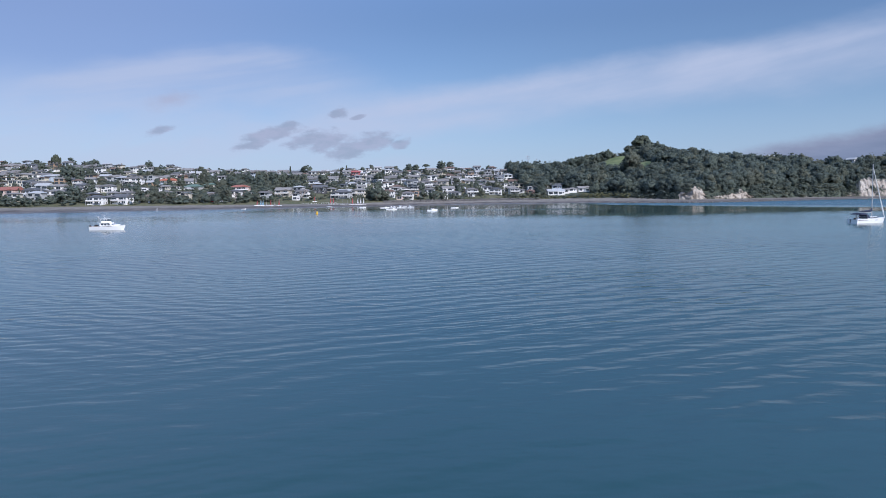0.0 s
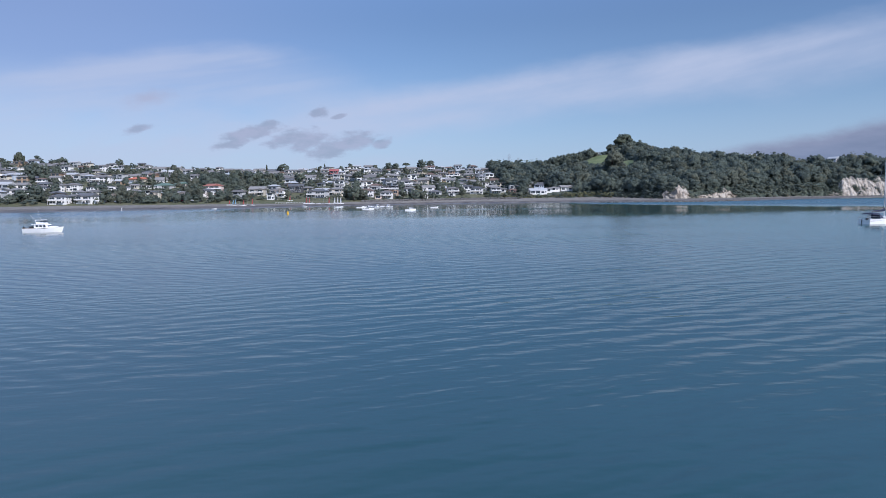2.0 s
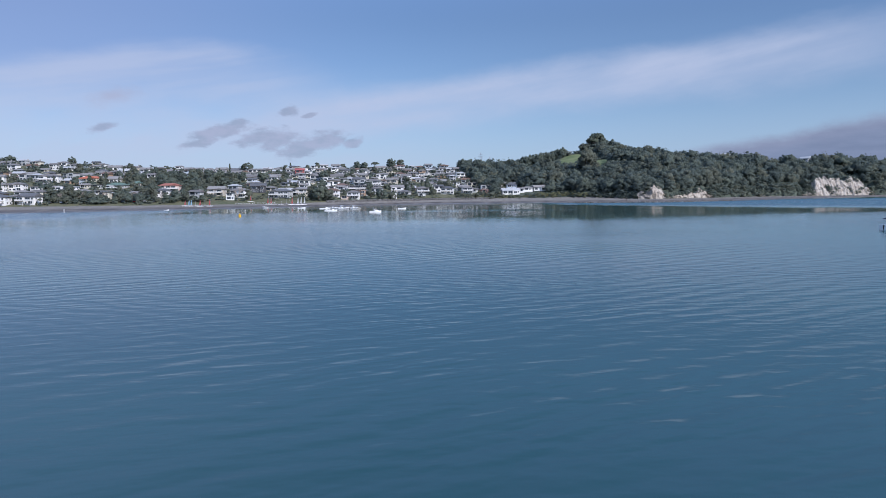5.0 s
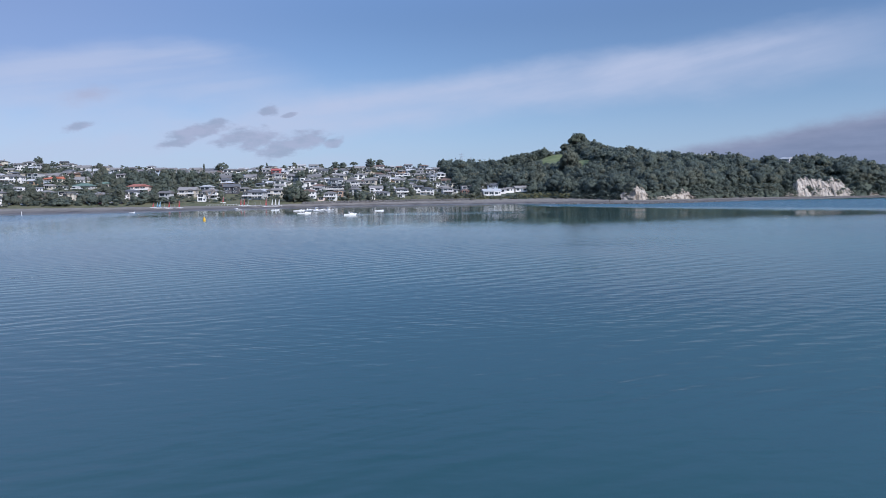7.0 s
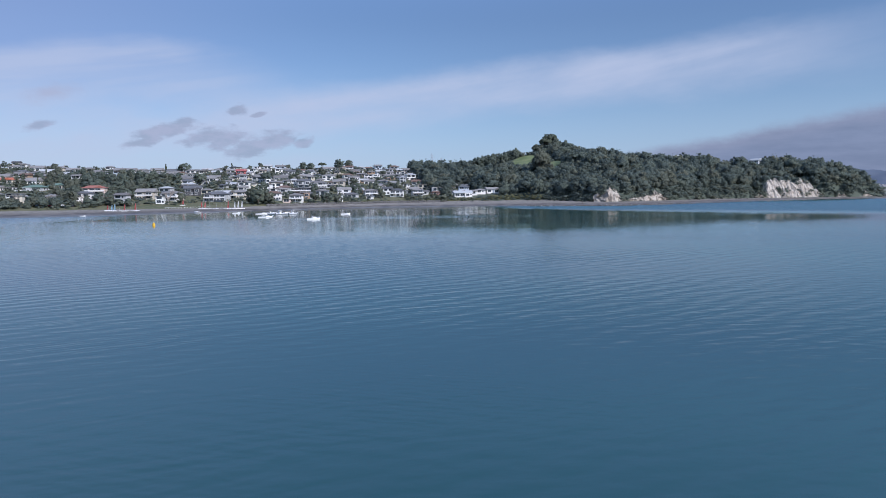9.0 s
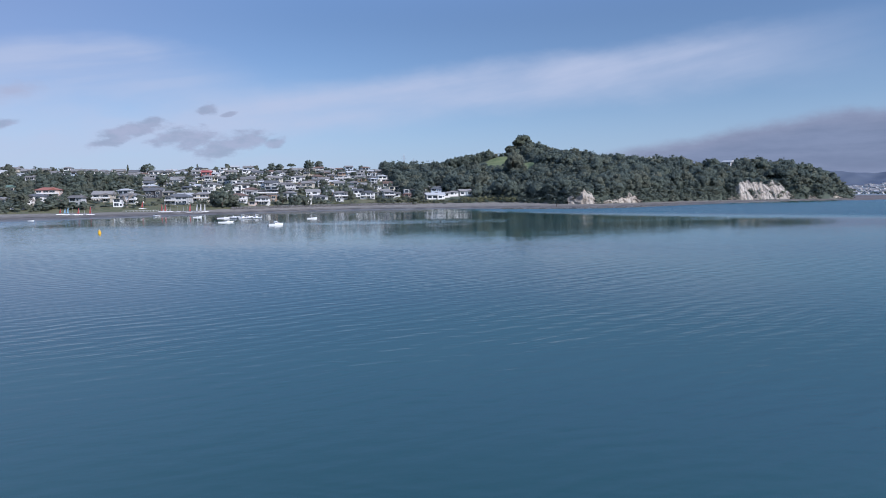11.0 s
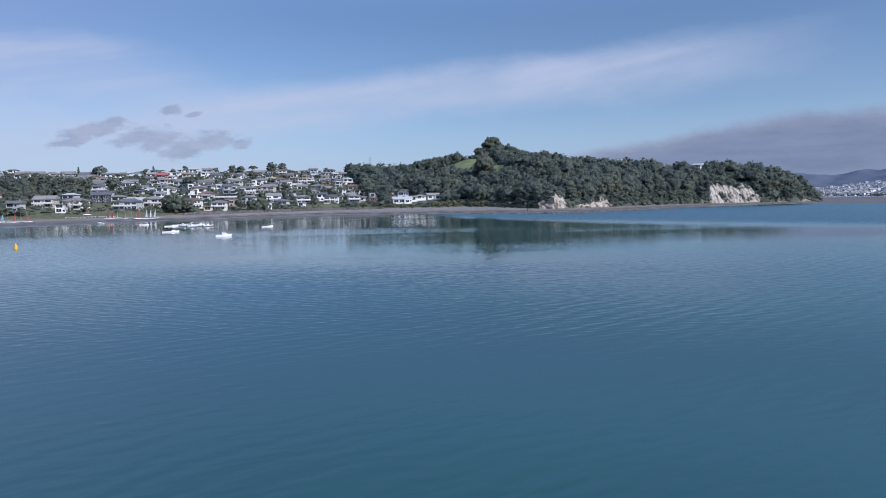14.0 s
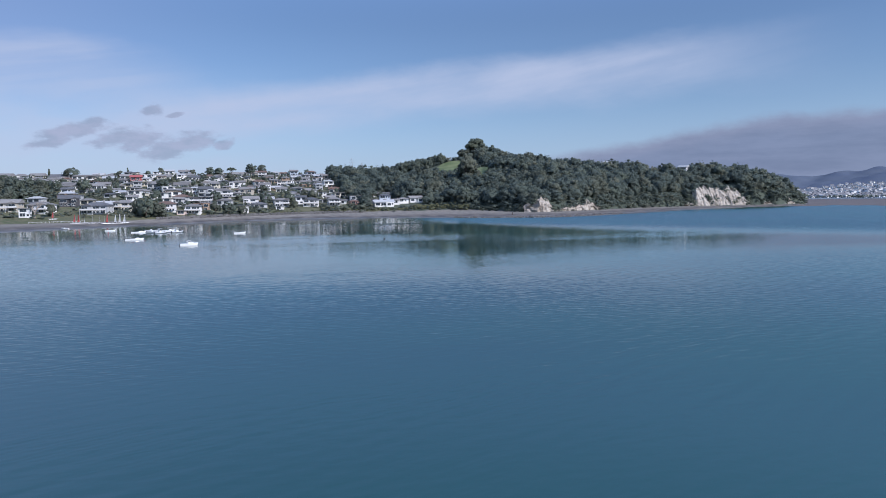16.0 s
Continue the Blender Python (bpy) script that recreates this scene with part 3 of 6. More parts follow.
def cliff(name, label, xs, tops, lean=0.42, seed=0.0):
    """A gullied face from the shore up; xs and tops give the height of its upper edge along the shore."""
    n = max(12, int((xs[-1] - xs[0]) / 0.9))
    rows = 16
    us = np.linspace(xs[0], xs[-1], n)
    verts = []
    for x in us:
        top = float(np.interp(x, xs, tops))
        top = max(0.4, top * (0.92 + 0.22 * noise.noise((x * 0.31, seed, 0))) + 0.6 * noise.noise((x * 0.8, seed, 3)))
        yb = float(back_of(x)) - 2.0
        for r in range(rows + 3):
            k = r / rows
            if k <= 1:
                z = 0.8 + top * k
                gully = 3.4 * abs(noise.noise((x * 0.2, seed + 7, k * 1.6))) + 1.5 * noise.noise((x * 0.45, seed, k * 4)) + 0.7 * noise.noise((x * 1.3, seed + 2, k * 9))
                block = math.floor(4 * noise.noise((x * 0.16, seed + 11, k * 1.1)) + 2.5 * noise.noise((x * 0.5, seed + 4, k * 3))) * 0.55
                y = yb + (z - 0.8) * lean + gully * (0.3 + 0.7 * k) + block
            else:
                z, y = z - 1.2, y + 3.0
            if r == rows:
                BROWS.append((x, y, z))
            verts.append((x + 0.3 * noise.noise((x, k * 5, seed)), y, z))
    step = rows + 3
    faces = [(i * step + r, (i + 1) * step + r, (i + 1) * step + r + 1, i * step + r + 1) for i in range(n - 1) for r in range(step - 1)]
    tagged(new(name, mesh_of(name, verts, faces, CLIFF)), label, "cliff", kind="structure")


cliff("cliff_1", "pale eroded sandstone cliff under dark coastal trees", (205, 207, 210, 213, 215, 218, 222, 225, 227, 231), (6, 8, 8.5, 9, 12, 13.5, 13.5, 10, 6, 4), lean=0.5, seed=1.0)
cliff("cliff_2", "low crumbling sandstone bank above the shore", (225, 232, 240, 248, 254, 257, 261, 266, 270, 275, 284), (3.5, 4, 4.5, 5, 8, 5.5, 7.5, 10.5, 9, 5, 1.5), lean=0.3, seed=5.0)
cliff("cliff_3", "tall bare sandstone slip scarred into the wooded headland", (402, 410, 418, 422, 430, 438, 447, 455, 463, 470, 476, 484), (3, 6, 8, 18, 22, 20, 20, 17, 22, 20, 11, 3), lean=0.62, seed=9.0)
cliff("cliff_4", "small pale sandstone slip near the headland's end", (498, 503, 509, 514), (1.5, 5, 4, 1), seed=12.0)
cliff("cliff_5", "small pale sandstone slip at the headland's point", (530, 535, 541, 546, 553), (1.5, 4, 8, 4, 1.5), lean=0.5, seed=15.0)
cliff("cliff_6", "narrow pale scar in the bushy bank", (338, 344, 352, 358), (1, 4, 3.5, 1), lean=0.7, seed=18.0)

# ---- houses ----
NAMES = {"white": "white weatherboard", "greywhite": "pale grey weatherboard", "bluewhite": "blue-grey weatherboard", "cream": "cream plaster", "beige": "beige plaster",
         "pink": "pale pink plaster", "tan": "tan cedar", "terracotta": "terracotta plaster", "red": "red painted", "dark": "dark stained timber"}
ROOFS = {"grey": "grey tiled", "charcoal": "charcoal metal", "pale": "pale metal", "brown": "brown tiled", "redbrown": "red-brown tiled", "red": "bright red", "orange": "orange tiled", "green": "green metal"}
SHAPES = {"hip": "hipped roof", "gable": "gabled roof", "flat": "flat roof", "mono": "single-pitch roof"}


def window_mesh(w, h):
    """A glazed opening: joinery frame with a mullion; its pane is a mesh of its own."""
    bm = bmesh.new()
    f, d = 0.09, 0.1
    box(bm, -w / 2 - f, -d, -f, w / 2 + f, 0.05, 0)
    box(bm, -w / 2 - f, -d, h, w / 2 + f, 0.05, h + f)
    for x in (-w / 2 - f, w / 2):
        box(bm, x, -d, 0, x + f, 0.05, h)
    if w > 1.6:
        box(bm, -0.04, -d + 0.02, 0, 0.04, 0.03, h)
    frame_me = bm_mesh("window", bm, FRAME)
    bm = bmesh.new()
    box(bm, -w / 2, -0.05, 0, w / 2, 0.03, h)
    return frame_me, bm_mesh("pane", bm, GLASS)


WINDOWS = {key: window_mesh(*key) for key in ((1.2, 1.2), (1.9, 1.3), (2.8, 1.9), (3.6, 2.0))}


def roof_mesh(shape, w, d, wall_top):
    bm = bmesh.new()
    o, t = 0.8, 0.18
    x, y, z = w / 2 + o, d / 2 + o, wall_top
    if shape == "flat":
        box(bm, -x, -y, z, x, y, z + 0.35)
    elif shape == "mono":
        v = box(bm, -x, -y, z, x, y, z + t)
        for k in (2, 3, 6, 7):
            v[k].co.z += 1.6
    else:
        rise = min(w, d) * (0.2 if shape == "hip" else 0.27)
        inset = min(w, d) / 2 if shape == "hip" else 0
        along = w >= d
        r = (max(w, d) / 2 + o - inset)
        ridge = ((-r, 0), (r, 0)) if along else ((0, -r), (0, r))
        rim = [(-x, -y), (x, -y), (x, y), (-x, y)]
        low = [bm.verts.new((*p, z)) for p in rim]
        mid = [bm.verts.new((*p, z + t)) for p in rim]
        top = [bm.verts.new((*p, z + t + rise)) for p in ridge]
        bm.faces.new(low[::-1])
        for i in range(4):
            bm.faces.new((low[i], low[(i + 1) % 4], mid[(i + 1) % 4], mid[i]))
        a, b = top
        if along:
            faces = ((mid[0], mid[1], b, a), (mid[1], mid[2], b), (mid[2], mid[3], a, b), (mid[3], mid[0], a))
        else:
            faces = ((mid[0], mid[1], a), (mid[1], mid[2], b, a), (mid[2], mid[3], b), (mid[3], mid[0], a, b))
        for f in faces:
            bm.faces.new(f)
    return bm


SITES = []
house_random = random.Random(11)


def house(x, y, w, d, storeys, shape, wall, roof, deck=False, turn=None, plain=False, dz=0.0):
    rnd = house_random
    z = float(ground_z(x, y - d / 2)) + dz
    turn = rnd.uniform(-14, 14) if turn is None else turn
    SITES.append((x, y, max(w, d) * 0.6))
    tall = {1: "single-storey", 2: "two-storey", 3: "three-storey"}[storeys]
    label = f"{tall} {NAMES[wall]} house with {ROOFS[roof]} {SHAPES[shape]}" + (" and balcony" if deck else "")
    ob = thing("house", pose(x, y, z, 0, 0, turn), label, "house", "houses on the hillside")
    top = 2.75 * storeys
    bm = bmesh.new()
    box(bm, -w / 2, -d / 2, -1.0, w / 2, d / 2, top)
    # a recessed or projecting bay breaks the front
    if w > 10:
        bx = rnd.choice((-1, 1)) * w * 0.27
        box(bm, bx - w * 0.2, -d / 2 - 1.4, -1.0, bx + w * 0.2, -d / 2 + 0.3, top - 0.02)
    if shape in ("gable", "hip") and shape == "gable":
        rise, along = min(w, d) * 0.27, w >= d
        for s in (-1, 1):
            if along:
                tri = [(s * w / 2, -d / 2, top), (s * w / 2, d / 2, top), (s * w / 2, 0, top + rise * d / (d + 1.1))]
            else:
                tri = [(-w / 2, s * d / 2, top), (w / 2, s * d / 2, top), (0, s * d / 2, top + rise * w / (w + 1.1))]
            bm.faces.new([bm.verts.new(p) for p in tri])
    part("wall", bm, WALL[wall], ob)
    part("roof", roof_mesh(shape, w, d, top), ROOF[roof], ob)
    if shape in ("gable", "hip") and w > 10 and rnd.random() < 0.7:
        bm = bmesh.new()
        hw, out_y, rise = w * 0.2 + 0.45, -d / 2 - 1.95, w * 0.2 * 0.45
        pts = [(-hw, top), (hw, top), (hw, top + 0.16), (0, top + 0.16 + rise), (-hw, top + 0.16)]
        near = [bm.verts.new((bx + px, out_y, pz)) for px, pz in pts]
        far = [bm.verts.new((bx + px, -d / 2 + 1.2, pz + 0.02)) for px, pz in pts]
        bm.faces.new(near[::-1])
        bm.faces.new(far)
        for i in range(5):
            bm.faces.new((near[i], near[(i + 1) % 5], far[(i + 1) % 5], far[i]))
        part("porch_roof", bm, ROOF[roof], ob)

    def glaze(kind, m):
        fr, gl = WINDOWS[kind]
        if plain:
            part("window", gl, GLASS, ob, at=m)
            return
        win = part("window", fr, FRAME, ob, at=m)
        part("pane", gl, GLASS, win)

    for s in range(storeys):
        zs = 2.75 * s + (0.35 if s == storeys - 1 and w > 9 else 0.85)
        kinds = ((3.6, 2.0), (2.8, 1.9)) if s == storeys - 1 else ((1.9, 1.3), (2.8, 1.9), (1.2, 1.2))
        u = -w / 2 + 0.7
        while True:
            kind = kinds[rnd.randrange(len(kinds))]
            if u + kind[0] > w / 2 - 0.5:
                kind = (1.2, 1.2)
                if u + 1.2 > w / 2 - 0.4:
                    break
            c = u + kind[0] / 2
            front = -d / 2
            if w > 10:
                if abs(c - bx) < w * 0.2 - kind[0] / 2 - 0.1:
                    front = -d / 2 - 1.4
                elif abs(c - bx) < w * 0.2 + kind[0] / 2 + 0.1:
                    u += 0.6
                    continue
            glaze(kind, pose(c, front - 0.01, zs if kind[1] > 1.5 else 2.75 * s + 0.95))
            u += kind[0] + rnd.uniform(0.6, 1.3) * (1.3 if plain else 1)
        for side in (-1, 1) if not plain else ():
            for v in (-d * 0.22, d * 0.2):
                glaze((1.2, 1.2), pose(side * (w / 2 + 0.01), v, 2.75 * s + 0.95, 0, 0, 90 * side))
    if deck:
        zd = 2.75 * (storeys - 1)
        y0 = -d / 2 - 3.2
        bm = bmesh.new()
        box(bm, -w / 2, y0, zd - 0.25, w / 2, -d / 2 - 1.41 if w > 10 else -d / 2, zd)
        floor_part = part("balcony", bm, DECK, ob)
        bm = bmesh.new()
        n = max(4, int(w / 1.5))
        for i in range(n + 1):
            px = -w / 2 + 0.05 + (w - 0.1) * i / n
            tube(bm, (px, y0 + 0.06, zd), (px, y0 + 0.06, zd + 1.0), 0.035, sides=4)
        box(bm, -w / 2, y0, zd + 0.98, w / 2, y0 + 0.1, zd + 1.06)
        box(bm, -w / 2, y0 + 0.03, zd + 0.12, w / 2, y0 + 0.07, zd + 0.9)
        part("balustrade", bm, FRAME, floor_part)
        for px in (-w / 2 + 0.15, 0, w / 2 - 0.15):
            bm = bmesh.new()
            tube(bm, (px, y0 + 0.2, -1.0), (px, y0 + 0.2, zd - 0.2 if zd > 0 else -0.2), 0.09, sides=6)
            part("post", bm, FRAME, ob)
    if rnd.random() < 0.3 and shape != "flat":
        bm = bmesh.new()
        box(bm, w * 0.2, d * 0.1, top, w * 0.2 + 0.8, d * 0.1 + 0.6, top + min(w, d) * 0.25 + 1.0)
        part("chimney", bm, CONCRETE, ob)
    return ob


house(-142, 590, 12.8, 9.6, 2, "gable", "beige", "grey", deck=True)
house(-125, 563, 6.0, 4.5, 2, "flat", "white", "grey")
house(-122, 584, 13.3, 10.0, 2, "hip", "white", "grey", deck=True)
house(-114, 615, 12.4, 9.3, 2, "gable", "dark", "charcoal")
house(-89, 583, 16.1, 11.0, 2, "hip", "greywhite", "charcoal", deck=True)
house(-75, 598, 12.6, 9.4, 2, "hip", "cream", "grey", deck=True)
house(-145, 741, 13.7, 10.3, 1, "gable", "white", "grey")
house(-130, 755, 19.2, 11.0, 1, "hip", "white", "grey")
house(-96, 691, 11.4, 8.6, 1, "mono", "white", "pale")
house(-87, 728, 14.1, 10.6, 1, "hip", "white", "grey")
house(-106, 812, 9.9, 7.5, 2, "gable", "red", "red")
house(-99, 846, 14.6, 10.9, 2, "flat", "white", "pale")
house(-236, 863, 13.1, 9.8, 1, "gable", "white", "grey")
house(-223, 866, 14.3, 10.8, 1, "hip", "white", "grey")
house(-210, 873, 13.1, 9.8, 1, "gable", "beige", "grey")
house(-187, 803, 10.7, 8.0, 1, "hip", "white", "grey")
house(-192, 879, 15.7, 11.0, 1, "gable", "greywhite", "charcoal")
house(-170, 883, 10.6, 7.9, 1, "gable", "white", "grey")
house(-158, 881, 13.0, 9.8, 1, "hip", "beige", "grey")
house(-137, 840, 9.9, 7.4, 1, "gable", "white", "pale")
house(-123, 852, 10.0, 7.5, 1, "gable", "white", "grey")
house(-119, 814, 14.0, 10.5, 1, "hip", "greywhite", "grey")
house(-142, 766, 11.0, 8.2, 1, "hip", "cream", "grey")
house(-49, 598, 12.1, 9.1, 2, "hip", "white", "brown", deck=True)
house(-44, 628, 6.0, 4.5, 2, "gable", "greywhite", "grey")
house(-31, 594, 10.0, 7.5, 2, "hip", "white", "grey", deck=True)
house(-38, 586, 6.0, 4.5, 1, "flat", "pink", "grey")
house(-27, 612, 10.4, 7.8, 2, "flat", "tan", "brown")
house(-32, 656, 17.5, 11.0, 2, "flat", "dark", "charcoal", deck=True)
house(-48, 706, 6.0, 4.5, 2, "gable", "white", "grey")
house(-41, 709, 6.0, 4.5, 2, "gable", "white", "pale")
house(-32, 704, 11.5, 8.6, 2, "gable", "greywhite", "charcoal")
house(-18, 700, 15.1, 11.0, 2, "hip", "greywhite", "grey", deck=True)
house(-78, 784, 13.3, 9.9, 1, "hip", "white", "charcoal")
house(-61, 782, 13.1, 9.9, 1, "gable", "white", "grey")
house(-87, 863, 12.5, 9.4, 1, "gable", "white", "grey")
house(-67, 884, 17.8, 11.0, 1, "hip", "white", "grey")
house(-37, 810, 18.2, 11.0, 1, "hip", "greywhite", "grey")
house(1, 721, 11.8, 8.8, 2, "gable", "beige", "grey")
house(6, 654, 11.3, 8.5, 2, "gable", "white", "grey", deck=True)
house(2, 610, 6.0, 4.5, 2, "flat", "white", "grey")
house(16, 751, 10.4, 7.8, 2, "gable", "white", "grey")
house(21, 925, 17.3, 11.0, 1, "hip", "white", "grey")
house(-16, 934, 13.6, 10.2, 1, "gable", "white", "grey")
house(5, 963, 12.7, 9.6, 1, "hip", "beige", "grey")
house(37, 820, 17.2, 11.0, 2, "flat", "white", "grey", deck=True)
house(29, 650, 11.2, 8.4, 2, "hip", "greywhite", "grey", deck=True)
house(28, 631, 6.0, 4.5, 1, "flat", "white", "pale")
house(40, 707, 10.5, 7.9, 1, "hip", "white", "grey")
house(75, 887, 7.8, 5.9, 1, "gable", "white", "pale")
house(68, 791, 7.8, 5.9, 1, "gable", "greywhite", "charcoal")
house(56, 751, 15.5, 11.0, 1, "hip", "white", "grey")
house(53, 653, 12.1, 9.1, 2, "hip", "white", "charcoal", deck=True)
house(71, 653, 9.6, 7.2, 2, "hip", "greywhite", "grey", deck=True)
house(77, 724, 11.9, 8.9, 1, "flat", "white", "grey")
house(90, 702, 6.0, 4.5, 1, "mono", "white", "grey")
house(88, 653, 7.9, 5.9, 1, "hip", "terracotta", "brown")
house(79, 658, 6.0, 4.5, 1, "gable", "white", "grey")
house(110, 639, 16, 8, 1, "gable", "white", "pale", turn=4, dz=0.8)
house(103, 652, 7, 5, 1, "flat", "white", "grey", dz=1.2)
house(114, 656, 9, 7, 2, "hip", "bluewhite", "charcoal", dz=0.6)
house(121, 644, 6, 5, 1, "gable", "white", "grey", dz=0.8)
house(112, 690, 6.0, 4.5, 1, "gable", "white", "grey")
house(121, 685, 6.6, 4.9, 1, "gable", "greywhite", "charcoal")
house(128, 648, 8, 6, 1, "hip", "white", "grey", dz=1.2)
house(139, 650, 11, 7, 1, "gable", "white", "grey", dz=1.4)
house(-343, 524, 14.1, 10.5, 2, "gable", "pink", "redbrown")
house(-329, 530, 15.0, 11.0, 2, "hip", "bluewhite", "charcoal", deck=True)
house(-385, 601, 15.0, 11.0, 2, "flat", "cream", "grey")
house(-345, 568, 12.9, 9.7, 2, "gable", "white", "grey")
house(-309, 527, 11.8, 8.8, 2, "hip", "white", "grey", deck=True)
house(-334, 575, 10.8, 8.1, 1, "gable", "white", "grey")
house(-360, 627, 6.6, 5.0, 1, "gable", "white", "grey")
house(-423, 672, 15.6, 11.0, 1, "hip", "white", "grey")
house(-444, 677, 13.3, 10.0, 1, "gable", "white", "grey")
house(-403, 670, 17.8, 11.0, 1, "hip", "white", "grey")
house(-306, 555, 9.2, 6.9, 2, "hip", "greywhite", "grey", deck=True)
house(-346, 633, 12.9, 9.7, 1, "gable", "white", "grey")
house(-261, 498, 11, 9, 2, "hip", "white", "charcoal", deck=True, turn=2)
house(-245, 505, 11.5, 9, 2, "gable", "white", "charcoal", deck=True, turn=-10)
house(-301, 571, 6.0, 4.5, 2, "gable", "white", "grey")
house(-293, 579, 10.5, 7.9, 2, "hip", "white", "grey")
house(-347, 655, 6.8, 5.1, 1, "gable", "white", "grey")
house(-338, 686, 13.7, 10.3, 1, "hip", "white", "grey")
house(-294, 631, 15.2, 11.0, 2, "hip", "white", "grey", deck=True)
house(-272, 566, 7.1, 5.3, 2, "flat", "white", "grey")
house(-251, 570, 13.0, 9.7, 2, "flat", "white", "pale", deck=True)
house(-257, 613, 6.5, 4.9, 1, "gable", "cream", "grey")
house(-251, 623, 7.7, 5.8, 1, "flat", "white", "grey")
house(-238, 632, 15.2, 11.0, 1, "hip", "greywhite", "green", deck=True)
house(-227, 647, 12.2, 9.2, 1, "hip", "beige", "green")
house(-283, 683, 20.3, 11.0, 1, "hip", "cream", "orange")
house(-262, 679, 14.2, 10.6, 1, "gable", "white", "grey")
house(-238, 714, 7.5, 5.6, 2, "gable", "white", "grey")
house(-233, 728, 6.0, 4.5, 1, "gable", "white", "pale")
house(-190, 621, 16.5, 10.0, 2, "hip", "pink", "redbrown", deck=True)
house(-501, 774, 18.2, 11.0, 1, "gable", "white", "grey")
house(-484, 772, 19.5, 11.0, 1, "hip", "white", "grey")
house(-456, 754, 14.6, 10.9, 1, "gable", "greywhite", "grey")
house(-421, 765, 11.7, 8.7, 1, "gable", "white", "grey")
house(-415, 784, 18.9, 11.0, 1, "hip", "greywhite", "grey")
house(-355, 762, 7.8, 5.9, 2, "gable", "white", "grey")
house(-331, 806, 11.6, 8.7, 1, "hip", "white", "grey")
house(-311, 808, 12.9, 9.7, 1, "gable", "white", "grey")
house(-297, 828, 14.5, 10.9, 1, "hip", "beige", "grey")
house(-280, 816, 11.5, 8.6, 1, "gable", "white", "grey")
house(-309, 769, 12.3, 9.2, 1, "hip", "white", "charcoal")
house(-294, 789, 11.2, 8.4, 1, "gable", "white", "pale")

house(458, 737, 10, 8, 2, "gable", "white", "pale", turn=-65, dz=1.5)
house(372, 751, 11, 7, 2, "hip", "white", "pale", turn=-25, dz=3.0)

# the streets behind, filled in between
fill_random = random.Random(3)
tries = 0
fill = []
while len(SITES) < 530 and tries < 24000:
    tries += 1
    hx = fill_random.uniform(-620, 92)
    hd = fill_random.uniform(0.1, 1.04)
    yb_, yr_ = float(back_of(hx)), float(np.interp(hx, RIDGE_X, RIDGE_Y))
    hy = yb_ + (yr_ - yb_) * hd
    if hx < -350 and hy - yb_ < 60:
        continue
    in_woods = -258 < hx < -140 and 590 < hy < 750
    if in_woods or any((hx - a) ** 2 + ((hy - b) * 0.8) ** 2 < (c + 3.2) ** 2 for a, b, c in SITES):
        continue
    hw = fill_random.uniform(6.8, 11.5)
    SITES.append((hx, hy, hw * 0.6))
    fill.append((hx, hy, hw, min(hw * 0.75, 10), fill_random.choice((1, 1, 2)), fill_random.choice(("hip", "gable", "hip", "flat")),
          fill_random.choice(("white", "white", "white", "greywhite", "greywhite", "cream", "beige", "bluewhite", "white", "tan")), fill_random.choice(("grey", "grey", "grey", "charcoal", "pale", "pale", "brown", "grey", "grey", "grey")), fill_random.random() < 0.12))
fill.sort(key=lambda h: h[1])
built = len(SITES) - len(fill)
town_bm, town_mats = bmesh.new(), []


def absorb(ob, m):
    """Adds a house's parts to the one mesh of the streets too far off to tell apart."""
    for child in list(ob.children):
        at = m @ child.matrix_basis
        absorb(child, at)
        piece = child.data.copy()
        piece.transform(at)
        if piece.materials[0] not in town_mats:
            town_mats.append(piece.materials[0])
        piece.polygons.foreach_set("material_index", [town_mats.index(piece.materials[0])] * len(piece.polygons))
        town_bm.from_mesh(piece)
        bpy.data.meshes.remove(piece)
        bpy.data.objects.remove(child)


for i, (hx, hy, hw, hd, floors, shape, wall, roof, deck) in enumerate(fill):
    ob = house(hx, hy, hw, hd, floors, shape, wall, roof, deck=deck, plain=True)
    SITES.pop()
    if built + i >= 300:
        absorb(ob, ob.matrix_basis.copy())
        bpy.data.objects.remove(ob)
town_mesh = bpy.data.meshes.new("upper_houses")
town_bm.to_mesh(town_mesh)
town_bm.free()
for mat in town_mats:
    town_mesh.materials.append(mat)
tagged(new("upper_houses", town_mesh), "small pale houses crowding the upper hillside streets", "houses", kind="stuff")

# ---- trees and bush ----
def ico(level):
    bm = bmesh.new()
    bmesh.ops.create_icosphere(bm, subdivisions=level, radius=1.0)
    v = np.array([w.co[:] for w in bm.verts])
    f = np.array([[w.index for w in g.verts] for g in bm.faces])
    bm.free()
    return v, f


ICO_BIG, ICO_SMALL = ico(2), ico(1)


